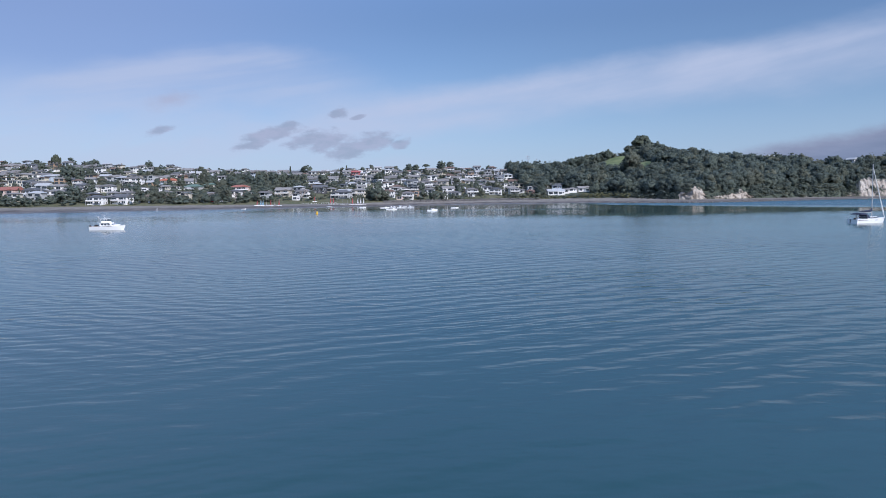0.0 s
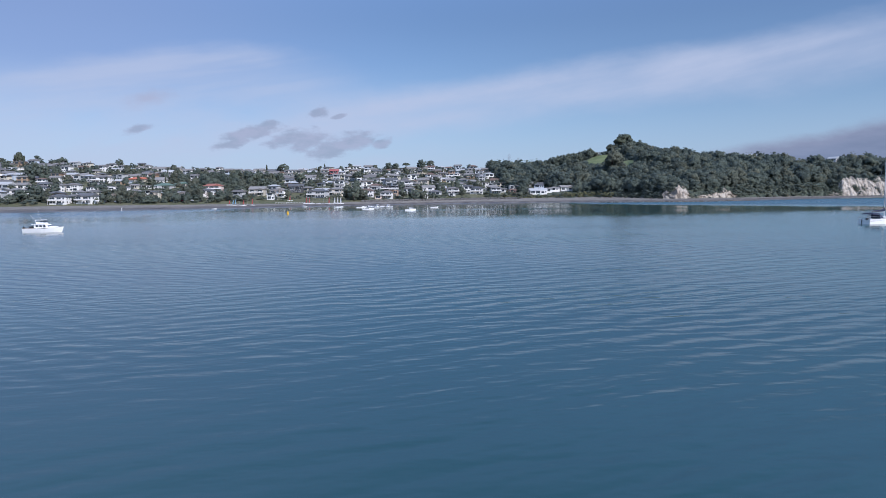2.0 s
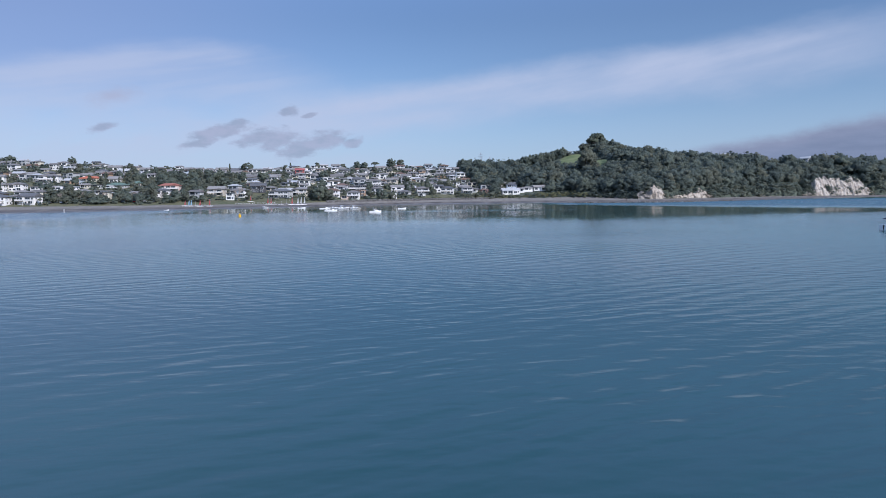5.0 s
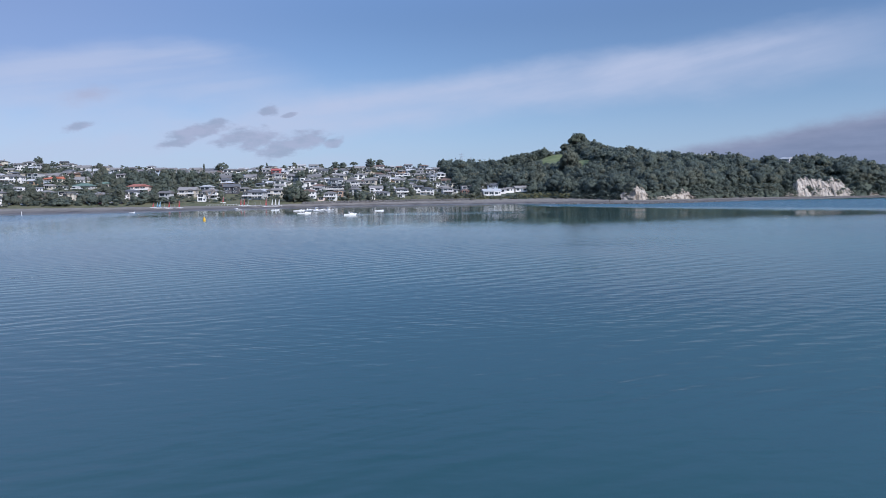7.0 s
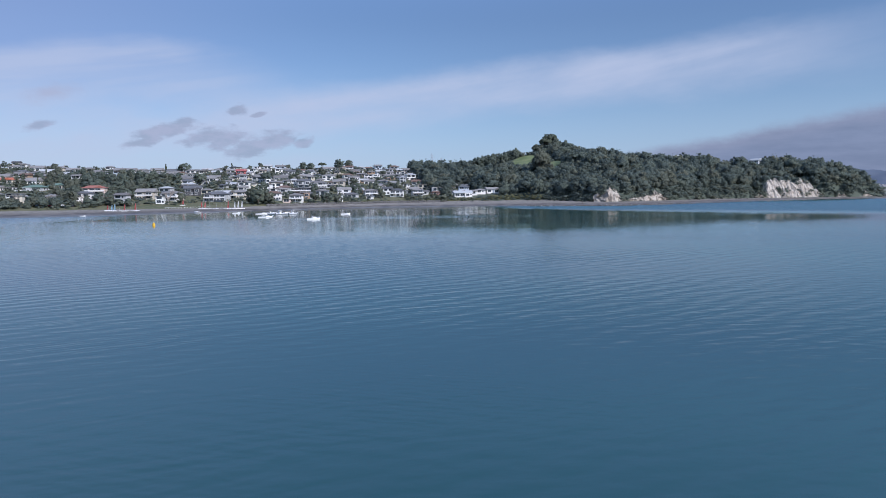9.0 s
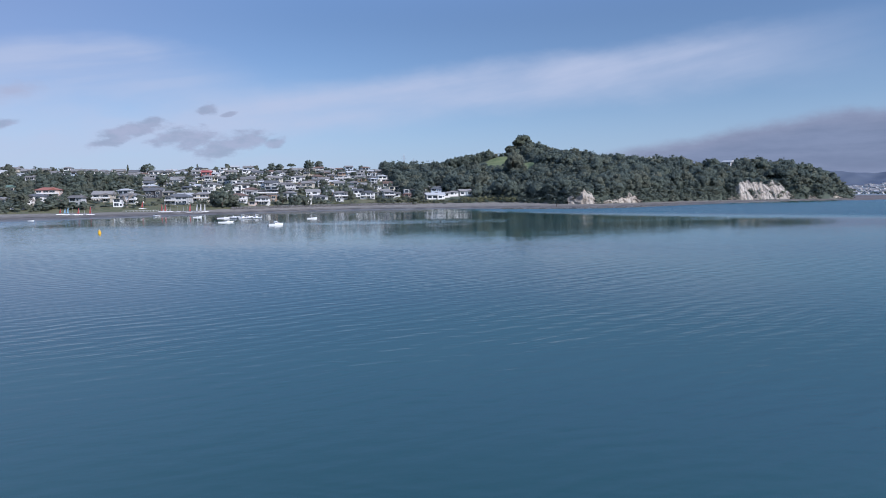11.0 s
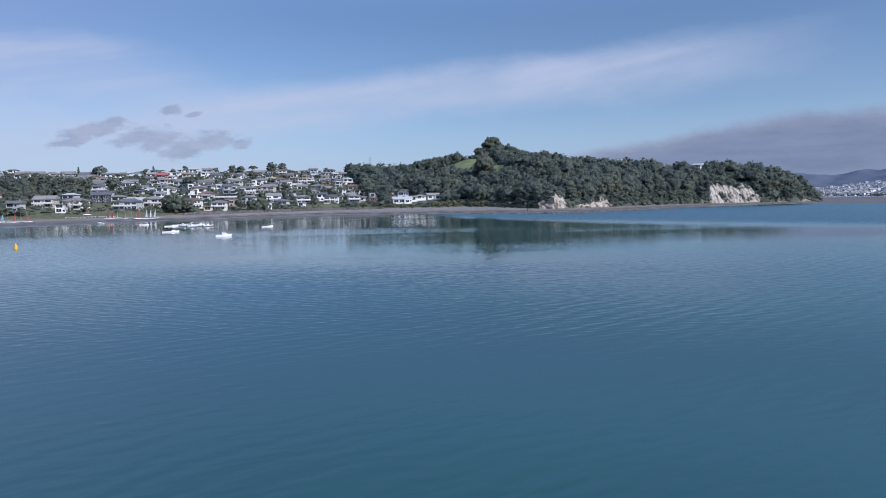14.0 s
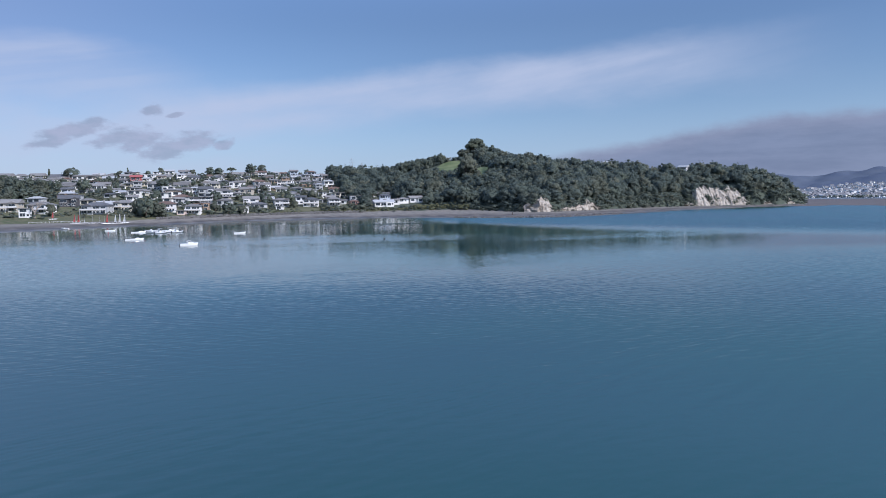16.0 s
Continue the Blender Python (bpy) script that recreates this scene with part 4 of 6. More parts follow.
def crown(rng, shape, big, small, leaves, spray=(0.03, 0.075)):
    """Clumps and leaf sprays for one crown about a metre wide and high, standing on z = 0: verts, triangles and soft outward normals."""
    vs, fs, ns, n, lumps = [], [], [], 0, []

    def put(c, r, base):
        nonlocal n
        v, f = base
        lumps.append((*c, r))
        r *= 0.72 if shape == "canopy" else 0.78
        v = v * (1 + rng.uniform(-0.22, 0.22, (len(v), 1))) * np.array([r, r, r * rng.uniform(0.65, 0.95)]) + c
        vs.append(v)
        ns.append(v - c)
        fs.append(f + n)
        n += len(v)

    def spot(k):
        a, up = rng.uniform(0, 2 * np.pi), rng.uniform(-0.95, 1.0)
        if shape == "cone":
            h = rng.uniform(0.05, 0.97)
            w = 0.27 * (1 - h) * k + 0.02
            return np.array([w * np.cos(a), w * np.sin(a), h])
        if shape == "umbrella":
            w = np.sqrt(rng.uniform(0, 1)) * 0.5 * k
            return np.array([w * np.cos(a), w * np.sin(a), 0.74 + 0.2 * (1 - (2 * w) ** 2) * k + rng.uniform(-0.05, 0.05)])
        if shape == "bush":
            w = np.sqrt(1 - min(1, abs(up)) ** 2) * 0.5 * k
            return np.array([w * np.cos(a), w * np.sin(a), 0.35 + 0.55 * up * k])
        w = np.sqrt(max(0.0, 1 - up**2)) * 0.47 * k
        return np.array([w * np.cos(a), w * np.sin(a), 0.5 + 0.45 * up * k])

    size = {"cone": 0.11, "umbrella": 0.13, "canopy": 0.21}.get(shape, 0.2)
    shell = (0.35, 0.72, 0.7, 1.02) if shape == "canopy" else (0.45, 0.8, 0.8, 1.06)
    for _ in range(big):
        put(spot(rng.uniform(*shell[:2])), size * rng.uniform(0.7, 1.4), ICO_SMALL)
    for _ in range(small):
        put(spot(rng.uniform(*shell[2:])), size * rng.uniform(0.32, 0.62), ICO_SMALL)
    # leaf sprays stand off the clumps, three corners each
    pick = rng.integers(0, len(lumps), leaves)
    way = rng.normal(size=(leaves, 3))
    way[:, 2] = np.abs(way[:, 2]) * 1.1 - 0.35
    way /= np.linalg.norm(way, axis=1)[:, None]
    heart, reach = np.array([q[:3] for q in lumps])[pick], np.array([q[3] for q in lumps])[pick]
    c = heart + way * (reach * rng.uniform(0.75, 1.4 if shape == "canopy" else 1.25, leaves))[:, None] * np.array([1, 1, 0.85])
    face = way + rng.normal(size=(leaves, 3)) * 0.32
    side = np.cross(face, rng.normal(size=(leaves, 3)))
    side /= np.linalg.norm(side, axis=1)[:, None]
    other = np.cross(face / np.linalg.norm(face, axis=1)[:, None], side)
    s = rng.uniform(*spray, leaves)[:, None]
    a = np.stack([side * s, -side * s * 0.5 + other * s, -side * s * 0.6 - other * s * 0.8], 1)
    vs.append((c[:, None] + a).reshape(-1, 3))
    fs.append(np.arange(leaves * 3).reshape(-1, 3) + n)
    ns.append(np.repeat(way + rng.normal(size=(leaves, 3)) * 0.35, 3, axis=0))
    vs, ns = np.concatenate(vs), np.concatenate(ns)
    ns /= np.linalg.norm(ns, axis=1)[:, None] + 1e-9
    whole = (vs - (0, 0, 0.35)) * (1, 1, 0.8)
    whole /= np.linalg.norm(whole, axis=1)[:, None] + 1e-9
    ns = ns * 0.5 + whole * 0.55 + (0, 0, 0.1)
    return vs, np.concatenate(fs), ns / np.linalg.norm(ns, axis=1)[:, None]


def trunk_mesh(rng, shape, mat):
    bm = bmesh.new()
    top = {"cone": 0.9, "umbrella": 0.78, "bush": 0.4}.get(shape, 0.6)
    thick = {"cone": 0.02, "umbrella": 0.02}.get(shape, 0.035)
    lean = Vector((rng.uniform(-0.04, 0.04), rng.uniform(-0.04, 0.04), 0))
    mid = lean * 0.6 + Vector((0, 0, top * 0.55))
    tube(bm, (0, 0, -0.12), mid, thick, thick * 0.75)
    tube(bm, mid, lean + Vector((0, 0, top)), thick * 0.75, thick * 0.35)
    if shape != "cone":
        for i in range(5):
            a = i * 1.26 + rng.uniform(-0.3, 0.3)
            r = rng.uniform(0.2, 0.36)
            tube(bm, mid * rng.uniform(0.8, 1.1), (r * math.cos(a), r * math.sin(a), top * rng.uniform(0.95, 1.2)), thick * 0.5, thick * 0.2, 5)
    return bm_mesh("trunk", bm, mat)


tree_rng = np.random.default_rng(7)
TREE_KINDS = {}
for shape, leafage, count, nums in (("round", LEAF, 6, (10, 26, 1200)), ("olive", LEAF_GREY, 4, (8, 26, 1200)), ("cone", PINE, 2, (12, 40, 900)), ("umbrella", PINE, 2, (10, 30, 900)), ("bush", LEAF, 4, (7, 24, 900))):
    TREE_KINDS[shape] = []
    for _ in range(count):
        v, f, soft_way = crown(tree_rng, "round" if shape == "olive" else shape, *nums)
        leaf_mesh = mesh_of("crown", v, f, leafage, True)
        leaf_mesh.normals_split_custom_set_from_vertices(soft_way.tolist())
        TREE_KINDS[shape].append((trunk_mesh(tree_rng, shape, BARK), leaf_mesh))
TREE_KINDS["belt"] = TREE_KINDS["bush"]
TREE_WORDS = {"belt": "tall dense dark shelterbelt tree in a clipped row", "round": "dense dark green round-headed coastal tree", "olive": "grey-green spreading garden tree", "cone": "tall dark conical pine tree",
              "umbrella": "tall flat-topped dark pine with bare trunk", "bush": "low dense dark green garden shrub"}
plant_random = random.Random(21)


def tree(x, y, tall, wide, kind="round", z=None):
    trunk, leaves = plant_random.choice(TREE_KINDS[kind])
    z = float(ground_z(x, y)) if z is None else z
    name = {"bush": "shrub", "cone": "pine_tree", "umbrella": "pine_tree"}.get(kind, "tree")
    ob = thing(name, pose(x, y, z, 0, 0, plant_random.uniform(0, 360)), TREE_WORDS[kind] + " on the hillside", "shrub" if kind == "bush" else "tree", "trees among the houses")
    grow = Matrix.Diagonal((wide * 0.76, wide * 0.76, tall, 1))
    part("trunk", trunk, BARK, ob, at=grow)
    part("crown", leaves, LEAF, ob, at=grow)
    return ob


def bare_tree(x, y, tall, seed):
    """A leafless winter tree: forking limbs down to twigs."""
    rnd = random.Random(seed)
    ob = thing("bare_tree", pose(x, y, float(ground_z(x, y))), "leafless pale-barked tree standing on open grass", "tree", "bare trees")
    trunk = bmesh.new()

    def grow(p, way, length, r, level):
        q = p + way * length
        tube(trunk, p, q, r, r * 0.62, 6 if level < 2 else 4)
        if level == 4:
            return
        for _ in range(3 if level else 4):
            turn = Vector((rnd.uniform(-1, 1), rnd.uniform(-1, 1), rnd.uniform(-0.1, 0.75)))
            grow(q, (way * 0.75 + turn * 0.75).normalized(), length * rnd.uniform(0.55, 0.8), r * 0.6, level + 1)

    grow(Vector((0, 0, -0.4)), Vector((0, 0, 1)), tall * 0.3, tall * 0.035, 0)
    part("trunk", trunk, PALE_BARK, ob)


# trees that stand out: place, height, spread
tree(-370, 634, 26, 11, "umbrella")
tree(-352, 618, 17, 14, "round")
tree(-345, 626, 18, 15, "round")
tree(-282, 503, 13, 15, "round")
tree(-288, 497, 10, 13, "round")
tree(-272, 500, 9, 9, "olive")
tree(-293, 491, 7, 11, "bush")
tree(-305, 477, 8, 14, "bush")
tree(-315, 476, 8, 13, "bush")
tree(-252, 540, 12, 13, "round")
tree(-240, 548, 9, 10, "olive")
tree(-180, 876, 13, 19, "round")
tree(-203, 884, 12, 8, "cone")
tree(-57, 566, 13, 14, "round")
tree(-50, 570, 10, 12, "olive")
tree(-63, 572, 11, 12, "olive")
tree(-8, 598, 9, 12, "round")
tree(1, 600, 7, 10, "olive")
tree(-17, 600, 9, 10, "olive")
tree(17, 656, 11, 12, "round")
tree(-46, 922, 12, 15, "round")
tree(-36, 920, 11, 13, "round")
tree(-22, 921, 11, 15, "umbrella")
tree(-1, 960, 15, 17, "round")
tree(12, 965, 12, 15, "olive")
tree(-72, 746, 11, 14, "round")
tree(-128, 711, 12, 15, "round")
tree(-112, 566, 8, 9, "olive")
tree(-455, 812, 12, 15, "round")
tree(-440, 818, 10, 14, "round")
tree(-428, 815, 12, 15, "round")
tree(-360, 812, 12, 12, "round")
tree(-131, 904, 12, 8, "cone")
for bx_, by_, bt_, bs_ in ((-119, 560, 13, 1), (-223, 528, 9, 2), (-207, 532, 9, 3), (-188, 536, 9, 4), (-196, 540, 8, 5), (-170, 541, 9, 6), (-235, 524, 8, 7)):
    bare_tree(bx_, by_, bt_, bs_)
# the dark wood in the middle of the town
planted = []
wood_random = random.Random(4)
while len(planted) < 62:
    tx, ty = wood_random.uniform(-262, -142), wood_random.uniform(625, 748)
    if any((tx - a) ** 2 + (ty - b) ** 2 < 8.5**2 for a, b in planted) or any((tx - a) ** 2 + (ty - b) ** 2 < (c + 5) ** 2 for a, b, c in SITES):
        if wood_random.random() > 0.02:
            continue
    planted.append((tx, ty))
    tree(tx, ty, wood_random.uniform(6, 10), wood_random.uniform(9, 14), wood_random.choice(("round", "round", "olive", "cone", "round")))
# garden trees between the houses
garden = []
tries = 0
while len(garden) < 300 and tries < 16000:
    tries += 1
    tx, k = wood_random.uniform(-600, 96), wood_random.uniform(0.03, 1.03) ** 0.85
    ty = float(back_of(tx)) + 4 + (float(np.interp(tx, RIDGE_X, RIDGE_Y)) - float(back_of(tx))) * k
    if any((tx - a) ** 2 + (ty - b) ** 2 < (c + 1.5) ** 2 for a, b, c in SITES) or any((tx - a) ** 2 + (ty - b) ** 2 < 49 for a, b in garden):
        continue
    if -140 < tx < -70 and ty < 575:
        continue
    # nothing tall straight before a house front
    if any(abs(tx - a) < c + 1 and 0 < b - ty < 16 for a, b, c in SITES):
        kind, tall = wood_random.choice((("bush", 3.0), ("bush", 3.6), ("olive", 5.0), ("round", 5.6)))
        tall *= wood_random.uniform(0.75, 1.1)
    else:
        kind = wood_random.choice(("round", "olive", "round", "olive", "bush", "cone")) if k < 0.9 else wood_random.choice(("round", "olive", "bush", "bush"))
        tall = wood_random.uniform(3, 5) if kind == "bush" else wood_random.uniform(5, 10)
    garden.append((tx, ty))
    tree(tx, ty, tall, tall * wood_random.uniform(0.9, 1.3) * (0.55 if kind == "cone" else 1) * (1.4 if kind == "bush" else 1), kind)


def join_plants(name, label, items, leafage, category):
    """Many crowns as one mesh: items are (x, y, z, height, spread, crown index, turn)."""
    vs, fs, ns, tones, n = [], [], [], [], 0
    tone_rng = np.random.default_rng(len(items))
    for x, y, z, tall, wide, k, a in items:
        v, f, soft_way = FOREST[k]
        c, s = math.cos(a), math.sin(a)
        w = np.stack([(v[:, 0] * c - v[:, 1] * s) * wide + x, (v[:, 0] * s + v[:, 1] * c) * wide + y, v[:, 2] * tall + z], 1)
        vs.append(w)
        ns.append(np.stack([soft_way[:, 0] * c - soft_way[:, 1] * s, soft_way[:, 0] * s + soft_way[:, 1] * c, soft_way[:, 2]], 1))
        tones.append(np.full(len(w), tone_rng.uniform(-0.5, 0.5)))
        fs.append(f + n)
        n += len(w)
    vs, fs = np.concatenate(vs).astype(np.float32), np.concatenate(fs).astype(np.int32)
    me = bpy.data.meshes.new(name)
    me.vertices.add(len(vs))
    me.vertices.foreach_set("co", vs.ravel())
    me.loops.add(fs.size)
    me.loops.foreach_set("vertex_index", fs.ravel())
    me.polygons.add(len(fs))
    me.polygons.foreach_set("loop_start", np.arange(0, fs.size, 3, dtype=np.int32))
    me.polygons.foreach_set("use_smooth", np.ones(len(fs), dtype=bool))
    me.update(calc_edges=True)
    me.attributes.new("tree_tone", "FLOAT", "POINT").data.foreach_set("value", np.concatenate(tones).astype(np.float32))
    me.normals_split_custom_set_from_vertices(np.concatenate(ns).tolist())
    me.materials.append(leafage)
    tagged(new(name, me), label, category, kind="stuff")


forest_rng = np.random.default_rng(17)
FOREST = [crown(forest_rng, "canopy", 9, 18, 640, (0.03, 0.072)) for _ in range(12)] + [crown(forest_rng, "bush", 4, 6, 210) for _ in range(5)] + [crown(forest_rng, "bush", 2, 4, 90, (0.055, 0.12)) for _ in range(5)]


def open_ground(x, y):
    """Grass on the hill and bare cliff, where no tree stands."""
    grass = bool(in_meadow(x, y))
    d = y - float(back_of(x))
    bare = 0 < float(np.interp(x, CLIFF_X, CLIFF_SET)) and d < float(np.interp(x, CLIFF_X, CLIFF_SET)) + 0.5
    return grass or bare


near, far = [], []
gx = 92.0
while gx < 606:
    yb_, yr_ = float(back_of(gx)), float(np.interp(gx, RIDGE_X, RIDGE_Y))
    gy = yb_ + 1.5
    while gy < yr_ + 14:
        x, y = gx + forest_rng.uniform(-3.2, 3.2), gy + forest_rng.uniform(-3.5, 3.5)
        first = gy < yb_ + 9
        edge = gx < 175 and (y < 655 or (gx < 112 and y < 800))
        gy += 3.6 if first else forest_rng.uniform(4.6, 6.5) if gy < yb_ + 34 and gx > 180 else forest_rng.uniform(7.6, 10.4)
        z = float(ground_z(x, y))
        if z < 1.2 or open_ground(x, y) or any((x - a) ** 2 + (y - b) ** 2 < (c + 4) ** 2 or (abs(x - a) < c + 1 and 0 < b - y < 14 and y > yb_ + 12) for a, b, c in SITES[:111]):
            continue
        low = first or (edge and y < 640)
        tall = forest_rng.uniform(3.0, 6.0) * (1.15 if gx > 185 else 0.7) if low else forest_rng.choice((6.0, 7.5, 8.5, 9.5, 11.0, 13.5)) * forest_rng.uniform(0.85, 1.12) * (1.0 if gx > 180 else 1.15)
        if 150 < x < 248 and y > 770:
            if x < 214 and y > 812:
                continue
            tall = min(tall, 4.5)
        elif 172 < x < 236 and y > 630:
            tall = min(tall, 6.0)
        if 404 < x < 485 and 13 <= y - yb_ < 30:
            tall *= 0.75
        wide = (tall * 0.65 + 3) * forest_rng.uniform(0.95, 1.45) if not low else tall * 1.7
        item = (x, y, z - (0.4 if low else 2.2), tall + (0 if low else 2.2), wide, int(forest_rng.integers(12, 17) if low else forest_rng.integers(0, 12)), forest_rng.uniform(0, 6.28))
        (near if forest_rng.random() < 0.72 else far).append(item)
    gx += forest_rng.uniform(6.6, 8.8)
join_plants("coastal_bush", "dense dark green coastal trees covering the headland", near, LEAF, "trees")
join_plants("grey_green_bush", "paler grey-green trees mixed through the headland bush", far, LEAF_GREY, "trees")
# the row of pines along the ridge, and the tall trees on the summit
for i in range(26):
    u = i / 25
    tree(156 + 58 * u, 850 + 2 * math.sin(i), 12.6 + 0.7 * math.sin(2.1 * i) + (0 if u > 0.06 else -3), 14, "belt")
tree(242, 857, 12, 16, "olive")
tree(249, 862, 15, 22, "olive")
tree(254, 858, 18, 24, "umbrella")
tree(261, 864, 23, 27, "umbrella")
tree(265, 862, 20, 25, "round")
tree(271, 866, 19, 25, "round")
tree(279, 860, 18, 23, "round")
tree(287, 864, 16, 22, "olive")
tree(295, 858, 13, 20, "round")
tree(302, 862, 11, 18, "round")
tree(203, 714, 22, 21, "olive")
tree(212, 722, 15, 14, "olive")
bare_tree(225, 864, 10, 12)
bare_tree(230, 862, 8, 13)

# scrub along the foot of the bank
items = []
for x in np.arange(24, 566, 2.1):
    for _ in range(2 if x < 170 else 4):
        k = forest_rng.uniform(1.0, 9.0) if x < 170 else forest_rng.uniform(-0.8, 9.5)
        xx = x + forest_rng.uniform(-1, 1)
        y = float(back_of(xx)) + k
        if 3 < float(np.interp(xx, CLIFF_X, CLIFF_SET)) or any((xx - a) ** 2 + (y - b) ** 2 < (c + 1) ** 2 for a, b, c in SITES):
            continue
        tall = forest_rng.uniform(1.5, 3.0) if xx < 130 else forest_rng.uniform(2.4, 5.0)
        items.append((xx, y, float(ground_z(xx, y)) - 0.5, tall, tall * forest_rng.uniform(1.0, 1.5), int(forest_rng.integers(12, 17)), forest_rng.uniform(0, 6)))
DUNE = material("pale_dune_grass", (0.12, 0.13, 0.075), 0.85, vary=0.8, scale=0.3, tint=(0.2, 0.2, 0.11), isle=0.2, spec=0.1, thin=0.3, tone=0.8)
join_plants("shore_scrub", "low green scrub along the top of the beach", [p for p in items if p[0] > 176], LEAF, "shrubs")
join_plants("dune_scrub", "pale green dune grass and low scrub behind the beach", [p for p in items if p[0] <= 176], DUNE, "shrubs")
# shrubs that cling to the cliffs, and low garden planting through the town
items = []
for _ in range(110):
    x = float(forest_rng.choice((forest_rng.uniform(199, 205), forest_rng.uniform(226, 234), forest_rng.uniform(412, 484), forest_rng.uniform(396, 420), forest_rng.uniform(474, 496), forest_rng.uniform(510, 534))))
    k = forest_rng.uniform(0.1, 1.0)
    up = k * (11 if x > 400 else 4)
    tall = forest_rng.uniform(1.6, 3.6)
    items.append((x, float(back_of(x)) - 2 + up * 0.6 + 0.6, 0.8 + up - 0.3, tall, tall * 1.5, int(forest_rng.integers(12, 17)), forest_rng.uniform(0, 6)))
for x, y, z in BROWS[::2]:
    tall = forest_rng.uniform(2.2, 4.6)
    items.append((x + forest_rng.uniform(-0.8, 0.8), y + forest_rng.uniform(0.3, 2.2), z - (0.5 if z > 9 else 0.2) * tall * forest_rng.uniform(0.8, 1.3), tall, tall * forest_rng.uniform(1.1, 1.6), int(forest_rng.integers(12, 17)), forest_rng.uniform(0, 6)))
for i in range(44):
    x, up = (forest_rng.uniform(432, 447), forest_rng.uniform(6, 13)) if i < 24 else (forest_rng.uniform(408, 426), forest_rng.uniform(3, 11))
    items.append((x, float(back_of(x)) - 2 + up * 0.62 + 0.8, up - 1.0, 2.6, 3.6, int(forest_rng.integers(12, 17)), forest_rng.uniform(0, 6)))
join_plants("cliff_shrubs", "dark shrubs clinging to the sandstone cliffs", items, LEAF, "shrubs")
low_green, low_grey = [], []
tries = 0
while len(low_green) + len(low_grey) < 2600 and tries < 60000:
    tries += 1
    x, k = forest_rng.uniform(-600, 100), forest_rng.uniform(0.0, 1.02)
    yb_ = float(back_of(x))
    y = yb_ + 5 + (float(np.interp(x, RIDGE_X, RIDGE_Y)) - yb_) * k
    if any((x - a) ** 2 + (y - b) ** 2 < (c - 0.6) ** 2 for a, b, c in SITES) or (-140 < x < -62 and y < yb_ + 15):
        continue
    crowded = any(abs(x - a) < c and 0 < b - y < c + 9 for a, b, c in SITES)
    tall = forest_rng.uniform(1.8, 3.9) if crowded else forest_rng.uniform(2.6, 6.5)
    (low_green if forest_rng.random() < 0.55 else low_grey).append((x, y, float(ground_z(x, y)) - 0.4, tall, tall * forest_rng.uniform(1.3, 2.2), int(forest_rng.integers(17, 22)), forest_rng.uniform(0, 6)))
join_plants("garden_shrubs", "dark green garden shrubs and hedges between the houses", low_green, LEAF, "shrubs")
join_plants("pale_garden_shrubs", "dry grey-green garden shrubs between the houses", low_grey, LEAF_GREY, "shrubs")
# the reserve behind the beach
for i in range(26):
    x = wood_random.uniform(-262, -140)
    y = float(back_of(x)) + wood_random.uniform(9, 26)
    if any((x - a) ** 2 + (y - b) ** 2 < (c + 2) ** 2 for a, b, c in SITES):
        continue
    tall = wood_random.uniform(4, 7)
    tree(x, y, tall, tall * wood_random.uniform(1.1, 1.5), wood_random.choice(("olive", "round", "bush")))
for i in range(34):
    x = wood_random.uniform(-262, -148)
    y = float(back_of(x)) + wood_random.uniform(26, 74)
    if any((x - a) ** 2 + (y - b) ** 2 < (c + 2) ** 2 for a, b, c in SITES):
        continue
    tall = wood_random.uniform(5, 8.5)
    tree(x, y, tall, tall * wood_random.uniform(1.0, 1.5), wood_random.choice(("olive", "olive", "round")))

# ---- boats ----
def hull_mesh(length, beam, free, bow_rise=0.35, flare=0.9, draft=0.35, transom=0.85, sides=11):
    """A lofted hull with its bow at +x, waterline at z = 0 and a deck inside the sheer: the shell."""
    bm = bmesh.new()
    rings = []
    for i in range(sides):
        u = i / (sides - 1)
        x = -length / 2 + length * u
        half = beam / 2 * (transom + (1 - transom) * min(1, u * 2.2)) * (1 - max(0, (u - 0.45) / 0.55) ** 2.2)
        sheer = free * (1 + bow_rise * u**2.2)
        keel = -draft * (1 - max(0, (u - 0.7) / 0.3) ** 2)
        fl = flare - 0.25 * max(0, (u - 0.5) * 2)
        rake = 0.1 * length * max(0, (u - 0.8) / 0.2) ** 2
        ring = [(x - rake * 0.9, 0, keel), (x - rake * 0.5, half * fl, 0.02), (x - rake * 0.2, half * (fl + (1 - fl) * 0.6), sheer * 0.55), (x, half, sheer), (x, half - 0.1 if half > 0.12 else 0.0, sheer), (x, 0, sheer - 0.05)]
        port = [bm.verts.new(p) for p in ring]
        star = [bm.verts.new((p[0], -p[1], p[2])) for p in ring]
        rings.append((port, star))
    for (p0, s0), (p1, s1) in zip(rings, rings[1:]):
        for k in range(5):
            bm.faces.new((p0[k], p1[k], p1[k + 1], p0[k + 1]))
            bm.faces.new((s0[k + 1], s1[k + 1], s1[k], s0[k]))
    p, s = rings[0]
    bm.faces.new([p[0], *p[1:4], *s[3:0:-1]])
    bmesh.ops.remove_doubles(bm, verts=bm.verts, dist=0.02)
    return bm


